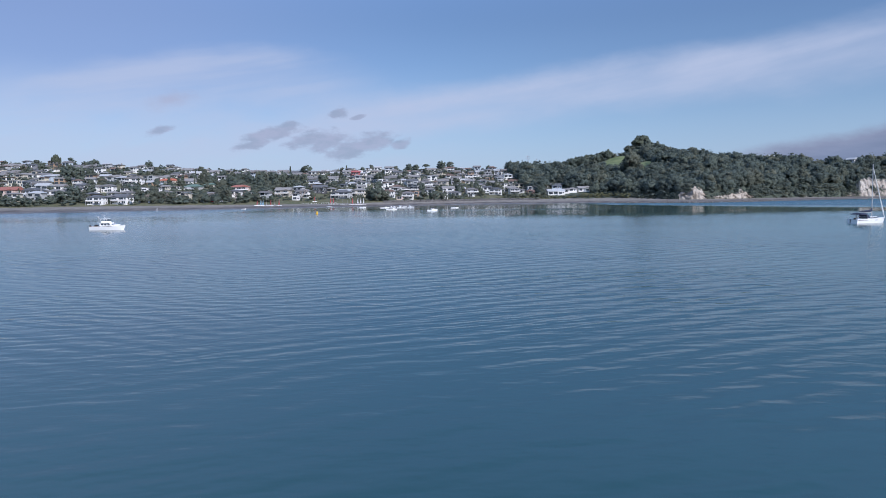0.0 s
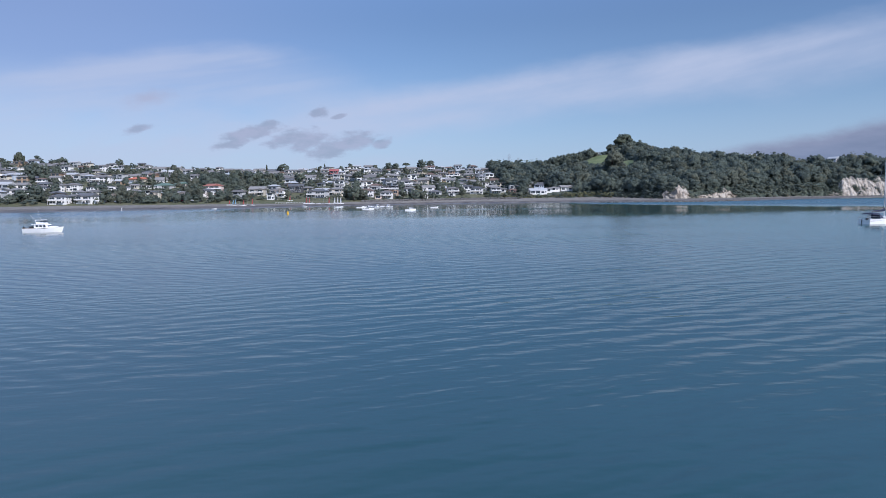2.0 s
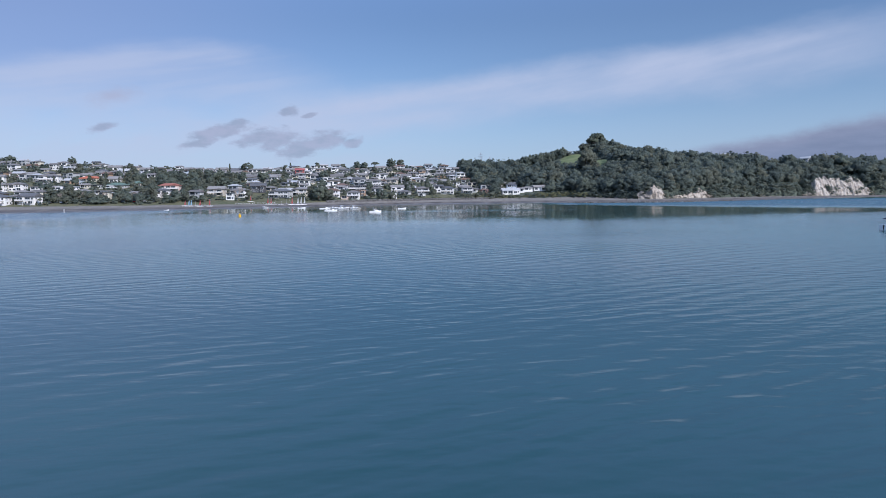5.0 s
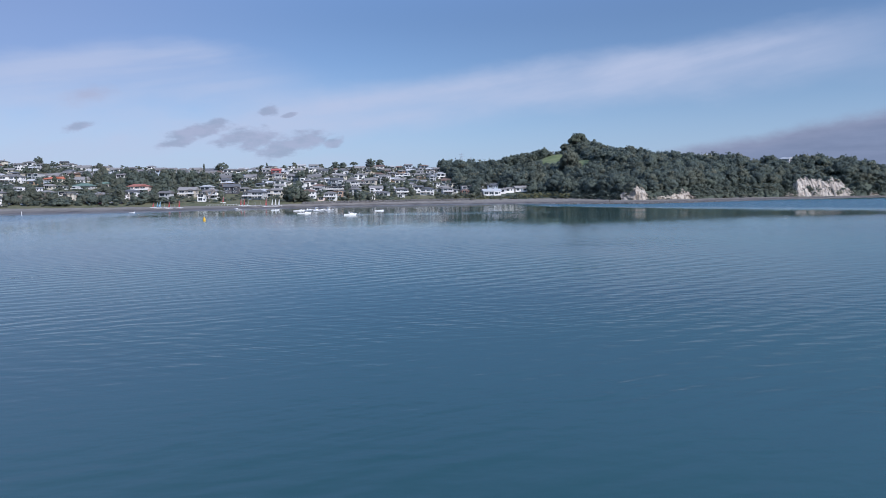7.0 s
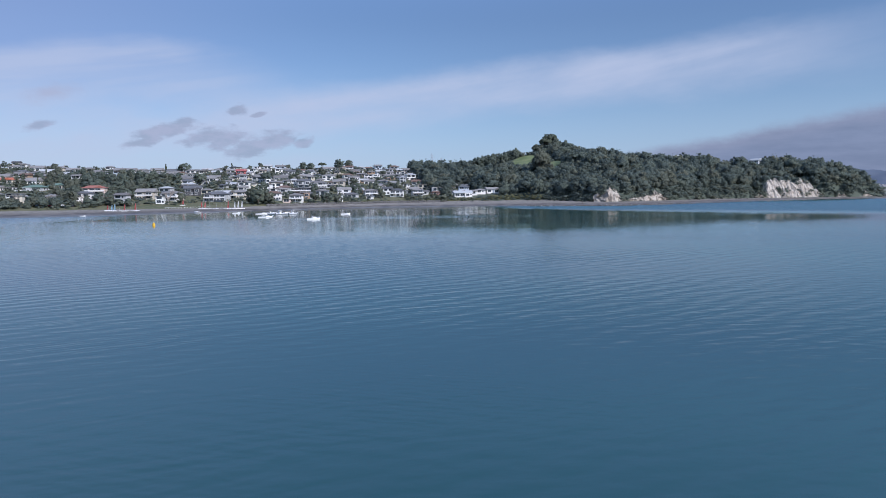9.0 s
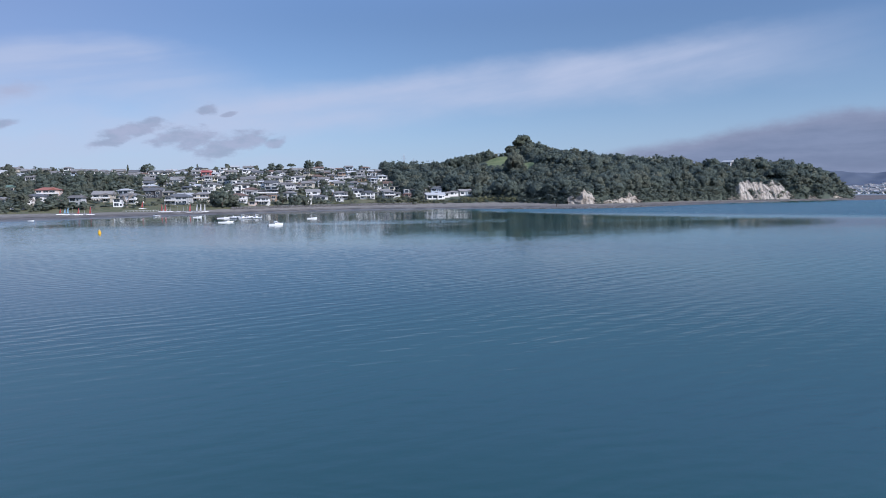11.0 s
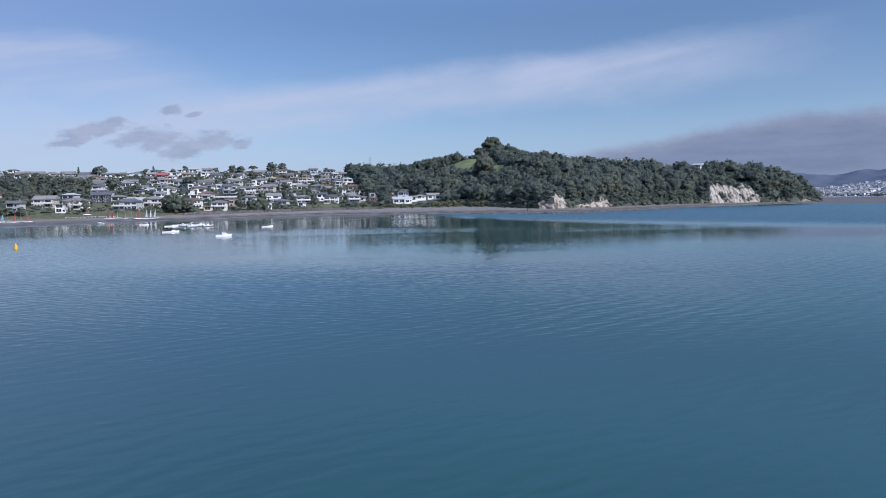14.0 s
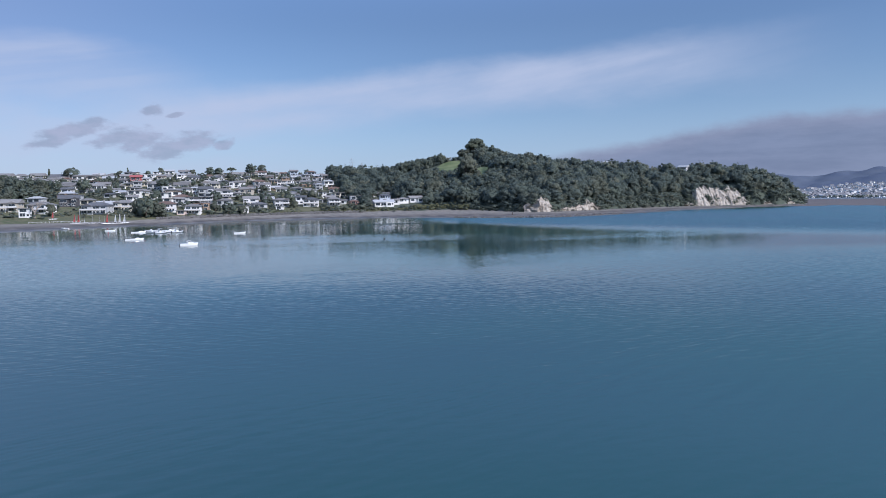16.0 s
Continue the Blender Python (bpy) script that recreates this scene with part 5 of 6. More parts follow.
def wedge(bm, x0, x1, half0, half1, z0, z1, front=0.3, back=0.1, tuck=0.12):
    """A cabin: a box with raked ends and sides that lean in."""
    low = [(x0, -half0, z0), (x1, -half1, z0), (x1, half1, z0), (x0, half0, z0)]
    top = [(x0 + back, -half0 + tuck, z1), (x1 - front, -half1 + tuck, z1), (x1 - front, half1 - tuck, z1), (x0 + back, half0 - tuck, z1)]
    v = [bm.verts.new(p) for p in low + top]
    for f in ((3, 2, 1, 0), (4, 5, 6, 7), (0, 1, 5, 4), (1, 2, 6, 5), (2, 3, 7, 6), (3, 0, 4, 7)):
        bm.faces.new([v[i] for i in f])


def rail(bm, pts, height, r=0.02):
    tops = [Vector(p) + Vector((0, 0, height)) for p in pts]
    for p, q in zip(pts, tops):
        tube(bm, p, q, r, sides=4)
    for a, b in zip(tops, tops[1:]):
        tube(bm, a, b, r, sides=4)


def motor_launch(m):
    ob = thing("motor_launch", m, "white flybridge motor launch moored on calm water", "boat", "moored boats")
    hull = part("hull", hull_mesh(9.8, 3.2, 1.15, 0.35, draft=0.6), HULL, ob, smooth_faces=False)
    bm = bmesh.new()
    for s in (-1, 1):
        tube(bm, (-4.85, s * 1.37, 1.12), (1.0, s * 1.6, 1.2), 0.05, sides=5)
        tube(bm, (1.0, s * 1.6, 1.2), (4.5, s * 0.35, 1.5), 0.05, sides=5)
    part("rubbing_strake", bm, TEAK, hull)
    bm = bmesh.new()
    wedge(bm, -1.9, 2.0, 1.2, 1.05, 1.1, 2.15, 0.9, 0.1)
    cabin = part("cabin", bm, HULL, ob)
    bm = bmesh.new()
    wedge(bm, 1.7, 3.5, 0.95, 0.5, 1.2, 1.68, 0.35, 0.05)
    part("trunk_cabin", bm, HULL, ob)
    for s in (-1, 1):
        for x0, x1 in ((-1.5, -0.75), (-0.55, 0.2), (0.4, 1.1)):
            bm = bmesh.new()
            w = [bm.verts.new(p) for p in ((x0, s * 1.15, 1.5), (x1, s * 1.15, 1.5), (x1 - 0.12, s * 1.135, 1.98), (x0 + 0.05, s * 1.135, 1.98))]
            face = bm.faces.new(w if s < 0 else w[::-1])
            got = bmesh.ops.extrude_face_region(bm, geom=[face])
            bmesh.ops.translate(bm, verts=[g for g in got["geom"] if isinstance(g, bmesh.types.BMVert)], vec=(0, s * 0.02, 0))
            part("window", bm, GLASS, cabin)
    bm = bmesh.new()
    wedge(bm, 1.12, 1.98, 0.9, 0.85, 1.45, 1.95, 0.66, 0.2)
    part("windscreen", bm, GLASS, cabin)
    bm = bmesh.new()
    box(bm, -2.5, -1.2, 2.15, 0.9, 1.2, 2.24)
    wedge(bm, -1.6, 0.55, 0.95, 0.85, 2.24, 2.78, 0.35, 0.0)
    bridge = part("flybridge", bm, HULL, ob)
    bm = bmesh.new()
    wedge(bm, -0.5, 0.42, 0.85, 0.78, 2.78, 3.2, 0.35, 0.05, 0.06)
    part("flybridge_screen", bm, GLASS, bridge)
    bm = bmesh.new()
    wedge(bm, -1.8, 0.25, 0.95, 0.85, 3.3, 3.42, 0.15, 0.15, 0.12)
    for x, y in ((-1.6, 0.85), (-1.6, -0.85), (0.0, 0.8), (0.0, -0.8)):
        tube(bm, (x, y, 2.7), (x, y, 3.32), 0.03, sides=5)
    part("hardtop", bm, HULL, bridge)
    for y, lean, z in ((-1.1, -1.9, 2.3), (1.1, -1.9, 2.3), (0.3, -1.0, 3.5)):
        bm = bmesh.new()
        tube(bm, (-0.9, y, z), (-0.9 + lean, y * 1.3, z + 2.9), 0.02, 0.012, 5)
        part("outrigger_pole", bm, HULL, ob)
    bm = bmesh.new()
    pts = [(0.9, -1.55, 1.2), (2.2, -1.3, 1.28), (3.5, -0.85, 1.38), (4.6, -0.15, 1.5), (4.6, 0.15, 1.5), (3.5, 0.85, 1.38), (2.2, 1.3, 1.28), (0.9, 1.55, 1.2)]
    rail(bm, pts, 0.6)
    part("bow_rail", bm, STEEL, ob)
    bm = bmesh.new()
    box(bm, -5.05, -0.7, 0.6, -4.75, -0.35, 1.55)
    box(bm, -4.3, 0.3, 1.1, -3.6, 1.1, 1.6)
    part("cockpit_locker", bm, RUBBER, ob)
    return ob


def sailing_yacht(m):
    ob = thing("sailing_yacht", m, "white sailing yacht with bare mast and navy canvas covers", "yacht", "moored boats")
    hull = part("hull", hull_mesh(10.6, 3.4, 1.05, 0.22, flare=0.92, draft=0.5, transom=0.78), HULL, ob)
    bm = bmesh.new()
    for s in (-1, 1):
        tube(bm, (-5.2, s * 1.33, 0.7), (0.5, s * 1.66, 0.74), 0.045, sides=4)
        tube(bm, (0.5, s * 1.66, 0.74), (4.6, s * 0.5, 0.92), 0.045, sides=4)
    part("cove_stripe", bm, NAVY, hull)
    bm = bmesh.new()
    wedge(bm, -1.5, 2.6, 1.05, 0.6, 1.0, 1.48, 0.7, 0.1)
    roof_ = part("coachroof", bm, HULL, ob)
    for s in (-1, 1):
        for x0 in (-1.1, 0.0, 1.0):
            bm = bmesh.new()
            y = 1.02 - (x0 + 1.1) * 0.1
            box(bm, x0, s * y - 0.02, 1.15, x0 + 0.75, s * y + 0.02, 1.36)
            part("window", bm, GLASS, roof_)
    bm = bmesh.new()
    wedge(bm, -1.95, -0.5, 1.15, 0.95, 1.2, 1.98, 0.75, 0.0, 0.25)
    part("spray_dodger", bm, NAVY, ob)
    bm = bmesh.new()
    wedge(bm, -4.4, -2.0, 1.3, 1.25, 2.05, 2.22, 0.1, 0.15, 0.1)
    wedge(bm, -4.25, -2.1, 1.2, 1.15, 2.22, 2.42, 0.4, 0.5, 0.45)
    for x in (-4.2, -3.2, -2.3):
        for y in (-1.2, 1.2):
            tube(bm, (x, y, 1.05), (x, y, 2.06), 0.02, sides=4)
    part("bimini", bm, NAVY, ob)
    bm = bmesh.new()
    tube(bm, (0.9, 0, 1.4), (0.75, 0, 13.6), 0.11, 0.075, 8)
    mast = part("mast", bm, ALLOY, ob)
    for z, w in ((5.6, 1.0), (9.4, 0.8)):
        bm = bmesh.new()
        tube(bm, (0.85, -w, z + 0.1), (0.85, w, z + 0.1), 0.03, sides=4)
        part("spreader", bm, ALLOY, mast)
    bm = bmesh.new()
    for y, x in ((1.6, 0.7), (-1.6, 0.7)):
        tube(bm, (x, y, 1.1), (0.82, y * 0.6, 5.7), 0.007, sides=4)
        tube(bm, (0.82, y * 0.6, 5.7), (0.76, 0, 13.4), 0.007, sides=4)
    tube(bm, (-5.2, 0, 1.1), (0.74, 0, 13.5), 0.007, sides=4)
    part("standing_rigging", bm, STEEL, mast)
    bm = bmesh.new()
    tube(bm, (0.8, 0, 2.45), (-3.1, 0, 2.6), 0.08, 0.07, 6)
    boom = part("boom", bm, ALLOY, ob)
    bm = bmesh.new()
    tube(bm, (0.7, 0, 2.95), (-0.4, 0, 2.78), 0.3, 0.24, 8)
    tube(bm, (-0.4, 0, 2.78), (-3.0, 0, 2.72), 0.24, 0.12, 8)
    tube(bm, (0.72, 0, 2.9), (0.84, 0, 3.5), 0.2, 0.1, 8)
    part("sail_cover", bm, NAVY, boom)
    bm = bmesh.new()
    tube(bm, (5.1, 0, 1.35), (4.6, 0, 2.6), 0.05, 0.14, 7)
    tube(bm, (4.6, 0, 2.6), (0.95, 0, 12.6), 0.14, 0.05, 7)
    part("furled_headsail", bm, SAIL_WHITE, ob)
    bm = bmesh.new()
    for s in (-1, 1):
        rail(bm, [(-5.15, s * 1.25, 1.05), (-3.0, s * 1.5, 1.06), (-1.0, s * 1.62, 1.08), (1.0, s * 1.6, 1.1), (3.0, s * 1.2, 1.17), (5.0, s * 0.2, 1.28)], 0.6, 0.016)
    part("lifelines", bm, STEEL, ob)
    bm = bmesh.new()
    tube(bm, (-5.3, 0.5, 0.1), (-5.3, 0.5, 1.0), 0.09, 0.13, 6)
    box(bm, -5.5, -0.85, 0.95, -5.25, -0.45, 1.35)
    tube(bm, (-5.1, -0.95, 1.0), (-5.2, -0.95, 3.6), 0.03, 0.02, 5)
    part("stern_gear", bm, RUBBER, ob)
    bm = bmesh.new()
    tube(bm, (-3.9, 0, 0.9), (-3.9, 0, 1.7), 0.09, sides=6)
    tube(bm, (-3.96, 0, 1.55), (-3.9, 0, 1.55), 0.5, sides=14)
    part("wheel_pedestal", bm, STEEL, ob)
    return ob


def cabin_boat(m, length=6.4):
    k = length / 6.4
    ob = thing("cabin_boat", m, "small white cabin cruiser moored in the bay", "boat", "moored boats")
    part("hull", hull_mesh(length, 2.4 * k, 0.85, 0.4), HULL, ob)
    bm = bmesh.new()
    wedge(bm, -0.4 * k, 2.1 * k, 0.95, 0.55, 0.85, 1.35, 0.5, 0.05)
    wedge(bm, -0.6 * k, 0.9 * k, 0.95, 0.9, 1.3, 2.0, 0.35, 0.0)
    cabin = part("cabin", bm, HULL, ob)
    for s in (-1, 1):
        bm = bmesh.new()
        box(bm, -0.4 * k, s * 0.9 - 0.03, 1.45, 0.5 * k, s * 0.9 + 0.03, 1.85)
        part("window", bm, GLASS, cabin)
    bm = bmesh.new()
    wedge(bm, 0.3 * k, 0.98 * k, 0.82, 0.8, 1.42, 1.9, 0.32, 0.2)
    part("windscreen", bm, GLASS, cabin)
    bm = bmesh.new()
    tube(bm, (-0.9 * k, 0, 0.9), (-0.9 * k, 0, 3.0), 0.035, 0.02, 5)
    part("mast", bm, ALLOY, ob)
    bm = bmesh.new()
    box(bm, -3.4 * k, -0.15, 0.1, -3.15 * k, 0.15, 0.95)
    part("outboard_motor", bm, RUBBER, ob)
    bm = bmesh.new()
    rail(bm, [(1.2 * k, -0.95 * k, 0.95), (2.4 * k, -0.5 * k, 1.05), (3.1 * k, 0, 1.15), (2.4 * k, 0.5 * k, 1.05), (1.2 * k, 0.95 * k, 0.95)], 0.45)
    part("bow_rail", bm, STEEL, ob)
    return ob


def runabout(m, length=7.0):
    ob = thing("runabout", m, "low white open runabout moored in the bay", "boat", "moored boats")
    part("hull", hull_mesh(length, 2.1, 0.6, 0.75), HULL, ob)
    bm = bmesh.new()
    wedge(bm, length * 0.05, length * 0.3, 0.8, 0.5, 0.65, 1.15, 0.5, 0.0)
    deck_ = part("foredeck", bm, HULL, ob)
    bm = bmesh.new()
    wedge(bm, length * 0.02, length * 0.1, 0.72, 0.7, 1.1, 1.5, 0.3, 0.0)
    part("windscreen", bm, GLASS, deck_)
    bm = bmesh.new()
    box(bm, -length / 2 - 0.25, -0.15, 0.1, -length / 2 + 0.05, 0.15, 0.85)
    part("outboard_motor", bm, RUBBER, ob)
    return ob


def inflatable(m, length=5.5, tower=False):
    ob = thing("rigid_inflatable", m, "grey inflatable club boat with tall white console, moored" if tower else "pale grey rigid inflatable club boat on its mooring", "boat", "club boats")
    bm = bmesh.new()
    h = length / 2
    for s in (-1, 1):
        path = [(-h, s * 0.85, 0.38), (h * 0.4, s * 0.88, 0.42), (h * 0.78, s * 0.55, 0.55), (h, 0, 0.72)]
        for a, b in zip(path, path[1:]):
            tube(bm, a, b, 0.24, 0.24, 8)
    part("tube", bm, GREY_TUBE, ob)
    part("hull", hull_mesh(length * 0.92, 1.5, 0.35, 0.5, draft=0.3), HULL, ob)
    bm = bmesh.new()
    if tower:
        box(bm, -0.6, -0.4, 0.3, 0.2, 0.4, 1.3)
        box(bm, -0.9, -0.6, 2.1, 0.5, 0.6, 2.2)
        for x in (-0.8, 0.4):
            for y in (-0.5, 0.5):
                tube(bm, (x, y, 0.4), (x, y, 2.12), 0.04, sides=5)
        box(bm, -0.86, -0.5, 0.4, -0.8, 0.5, 2.1)
    else:
        box(bm, -0.5, -0.35, 0.3, 0.1, 0.35, 1.2)
    part("console", bm, HULL, ob)
    bm = bmesh.new()
    box(bm, -h - 0.25, -0.16, 0.1, -h + 0.05, 0.16, 0.9)
    part("outboard_motor", bm, RUBBER, ob)
    return ob


def dinghy(m, length=4.2):
    ob = thing("rowing_dinghy", m, "small white open dinghy afloat near the beach", "boat", "dinghies")
    part("hull", hull_mesh(length, 1.5, 0.5, 0.6, draft=0.15), HULL, ob)
    for x in (-0.9, 0.3):
        bm = bmesh.new()
        box(bm, x, -0.6, 0.5, x + 0.28, 0.6, 0.56)
        part("thwart", bm, TEAK, ob)
    return ob


def beach_catamaran(x, y, turn, sail, colour, tall=6.4):
    words = f"beach catamaran with {colour} sail hoisted, parked on the sand" if sail else "beach catamaran with bare mast parked on the sand"
    ob = thing("beach_catamaran", pose(x, y, float(ground_z(x, y)), 0, 0, turn), words, "sailing boat", "catamarans on the beach")
    for s in (-1, 1):
        bm = bmesh.new()
        for a, b, ra, rb in (((-2.2, s, 0.22), (-1.0, s, 0.2), 0.14, 0.21), ((-1.0, s, 0.2), (1.2, s, 0.2), 0.21, 0.19), ((1.2, s, 0.2), (2.3, s, 0.34), 0.19, 0.04)):
            tube(bm, a, b, ra, rb, 8)
        part("hull", bm, HULL, ob)
    for cx in (-1.0, 0.6):
        bm = bmesh.new()
        tube(bm, (cx, -1, 0.4), (cx, 1, 0.4), 0.05, sides=6)
        part("crossbeam", bm, ALLOY, ob)
    bm = bmesh.new()
    box(bm, -1.0, -0.9, 0.38, 0.6, 0.9, 0.41)
    part("trampoline", bm, RUBBER, ob)
    bm = bmesh.new()
    tube(bm, (0.6, 0, 0.4), (0.45, 0, tall), 0.055, 0.035, 6)
    part("mast", bm, ALLOY, ob)
    if sail:
        bm = bmesh.new()
        rows = 7
        lines = []
        for i in range(rows):
            k = i / (rows - 1)
            chord = 1.25 * (1 - k * 0.75)
            z = 0.95 + (tall - 1.15) * k
            lines.append([bm.verts.new((0.53 - 0.15 * k - chord * j / 4, 0.22 * math.sin(math.pi * j / 4) * (1 - 0.5 * k), z + 0.1 * j / 4 * (1 - k))) for j in range(5)])
        for a, b in zip(lines, lines[1:]):
            for j in range(4):
                bm.faces.new((a[j], a[j + 1], b[j + 1], b[j]))
        skin = bmesh.ops.solidify(bm, geom=bm.faces[:], thickness=0.02)
        part("sail", bm, sail, ob)
    bm = bmesh.new()
    for s in (-1, 1):
        tube(bm, (0.6, s, 0.4), (0.47, 0, tall * 0.8), 0.012, sides=3)
    part("stays", bm, STEEL, ob)
    return ob


LOW = Matrix.Diagonal((1, 1, 0.78, 1))  # the small boats sit low
motor_launch(pose(-84.6, 166.0, 0, 0, 0, -5) @ Matrix.Diagonal((0.92, 0.92, 0.84, 1)))
sailing_yacht(pose(99.6, 153.2, 0, 0, 0, 20))
cabin_boat(pose(-5.2, 334.6, 0, 0, 0, 12) @ LOW, 5.6)
runabout(pose(-29.0, 375.0, 0, 0, 0, 10) @ LOW, 6.6)
dinghy(pose(7.6, 404.5, 0, 0, 0, 8), 4.9)
dinghy(pose(-56.0, 462.0, 0, 0, 0, 2), 4.8)
dinghy(pose(-136.0, 450.0, 0, 0, 0, -20), 3.4)
runabout(pose(-86.0, 498.5, 0.25, 0, 0, 160) @ LOW, 4.6)
runabout(pose(-38.5, 436.0, 0, 0, 0, 15) @ LOW, 6.6)
inflatable(pose(-34.5, 446.0, 0, 0, 0, 10), 6.2)
inflatable(pose(-31.5, 430.0, 0, 0, 0, -20), 5.8)
inflatable(pose(-27.2, 424.0, 0, 0, 0, 35), 5.6, True)
inflatable(pose(-23.8, 432.0, 0, 0, 0, 20), 6.0)
inflatable(pose(-20.6, 427.0, 0, 0, 0, 30), 5.2, True)
runabout(pose(-27.0, 446.0, 0, 0, 0, 5) @ LOW, 5.6)
cat_random = random.Random(2)
for cx, cy, sail, colour, tall in ((-91.5, 538, SAIL_RED, "red", 6.2), (-89, 537, SAIL_RED, "red", 6.0), (-86.5, 538, None, "", 6.2), (-81.5, 536, None, "", 5.0), (-77.5, 536, None, "", 4.8),
                                   (-73, 534, SAIL_RED, "red", 6.8), (-74.8, 535, None, "", 6.0), (-69, 536, SAIL_WHITE, "white", 6.4), (-66.8, 537, SAIL_WHITE, "white", 6.8), (-64.6, 539, SAIL_WHITE, "white", 6.6),
                                   (-108, 556, SAIL_RED, "red", 5.6),
                                   (-141.5, 512, SAIL_BLUE, "pale blue", 4.8), (-139.5, 511, SAIL_BLUE, "pale blue", 5.4), (-137, 511, None, "", 6.2), (-133.5, 511, SAIL_RED, "red", 5.4), (-130.5, 512, None, "", 5.2), (-127.5, 513, SAIL_RED, "red", 6.2), (-144.5, 513, SAIL_RED, "red", 4.6)):
    beach_catamaran(cx, cy, cat_random.uniform(5, 40) if sail else cat_random.uniform(60, 110), sail, colour, tall * 0.85)

# ---- marks in the water and on the flats ----
def buoy(x, y, tall, r, mat, words):
    ob = thing("buoy", pose(x, y, 0), words, "buoy", "buoys")
    bm = bmesh.new()
    tube(bm, (0, 0, -0.4), (0, 0, tall * 0.45), r, r, 14)
    tube(bm, (0, 0, tall * 0.45), (0, 0, tall * 0.8), r * 0.75, r * 0.5, 14)
    part("float", bm, mat, ob)
    bm = bmesh.new()
    tube(bm, (0, 0, tall * 0.8), (0, 0, tall), r * 0.15, r * 0.12, 8)
    part("staff", bm, ALLOY, ob)


buoy(-57.3, 299.7, 1.6, 0.48, BUOY_YELLOW, "yellow channel marker buoy floating upright on the bay")
buoy(59, 335, 0.7, 0.25, RUBBER, "small dark mooring buoy floating in the bay")


def mooring_post(x, y, tall, mat, words):
    z = float(ground_z(x, y))
    ob = thing("mooring_post", pose(x, y, z), words, "post", "posts on the shore")
    bm = bmesh.new()
    tube(bm, (0, 0, -0.5), (0, 0, tall), 0.22, 0.2, 8)
    part("shaft", bm, mat, ob)
    bm = bmesh.new()
    tube(bm, (0, 0, tall), (0, 0, tall + 0.12), 0.27, 0.24, 8)
    part("cap", bm, FRAME, ob)


mooring_post(-186, 428, 2.2, FRAME, "white mooring post standing at the water's edge")
mooring_post(186, 544, 2.6, BARK, "weathered timber post standing on the tidal flat")

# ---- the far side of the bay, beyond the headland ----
# blue of the distance haze is mixed into the hills' base colour
FAR_HILL = material("haze_blue_distant_hill", (0.08, 0.1, 0.15), 0.9, vary=0.9, scale=0.01, tint=(0.11, 0.13, 0.16), spec=0.1)
FLAT_MUD = material("wet_tidal_mud", (0.13, 0.105, 0.09), 0.7, vary=1.0, scale=0.03, tint=(0.075, 0.06, 0.055))
FAR_WALL = material("pale_distant_walls", (0.8, 0.8, 0.78), 0.7, isle=1.0, tint=(0.55, 0.54, 0.52))
FAR_ROOF = material("distant_roofs", (0.2, 0.19, 0.19), 0.7, isle=1.0, tint=(0.5, 0.49, 0.48))
HUB = (20.0, 100.0)


def polar(angle, r):
    return HUB[0] + r * np.sin(np.radians(angle)), HUB[1] + r * np.cos(np.radians(angle))


def far_z(angle, r):
    """Height of the far shore by bearing and distance."""
    a = np.radians(angle)
    low = 2.5 * smooth(1340, 1375, r) + 30 * smooth(1450, 2500, r) * (0.75 + 0.25 * np.sin(a * 23 + 0.6))
    one = (18 + 22 * smooth(44, 50, angle) + 10 * np.sin(a * 31 + 1.0) + 5 * np.sin(a * 83)) * np.exp(-(((r - 2850) / 330) ** 2))
    two = (100 + 16 * np.sin(a * 19 + 2.2) + 9 * np.sin(a * 47 + 0.5) + 4 * np.sin(a * 121)) * np.exp(-(((r - 4150) / 420) ** 2))
    lumps_ = 4 * np.sin(a * 83 + r * 0.007) * np.sin(r * 0.009 - a * 61) + 2.5 * np.sin(a * 171 - r * 0.013) + 1.2 * np.sin(a * 233 + r * 0.02)
    return low + one + two - 1.0 + lumps_ * smooth(2450, 2900, r)


angles, ranges = np.linspace(28, 86, 320), np.concatenate([np.arange(1320, 1400, 10), np.arange(1400, 2600, 40), np.arange(2600, 4600, 55)])
pv, pf = sheet(angles, ranges, far_z)
px_, py_ = polar(pv[:, 0], pv[:, 1])
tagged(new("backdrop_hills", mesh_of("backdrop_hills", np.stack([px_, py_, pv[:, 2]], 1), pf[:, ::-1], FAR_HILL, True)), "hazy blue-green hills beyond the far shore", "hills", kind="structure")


def mud_z(angle, r):
    wob = np.sin(np.radians(angle) * 61) * 18 + np.sin(np.radians(angle) * 149 + 1) * 8
    up = smooth(725 + 1, 790, r + wob) * (1 - 0.0 * r)
    return -0.3 + 0.62 * up + 0.08 * np.sin(r * 0.05 + angle * 3)


mv, mf = sheet(np.linspace(41.5, 86, 130), np.arange(700, 1345, 12), mud_z)
px_, py_ = polar(mv[:, 0], mv[:, 1])
tagged(new("tidal_flat", mesh_of("tidal_flat", np.stack([px_, py_, mv[:, 2]], 1), mf[:, ::-1], FLAT_MUD, True)), "bare brown tidal mud flat across the bay", "mud flat", kind="structure")
bm = bmesh.new()
ring = [polar(a, 1338) for a in np.linspace(41, 80, 50)]
for (ax, ay), (bx2, by2) in zip(ring, ring[1:]):
    w = [bm.verts.new(p) for p in ((ax, ay, 0), (bx2, by2, 0), (bx2, by2, 1.7), (ax, ay, 1.7), (ax + 5, ay + 5, 0), (bx2 + 5, by2 + 5, 0), (bx2 + 5, by2 + 5, 1.7), (ax + 5, ay + 5, 1.7))]
    for f in ((0, 1, 2, 3), (5, 4, 7, 6), (3, 2, 6, 7)):
        bm.faces.new([w[i] for i in f])
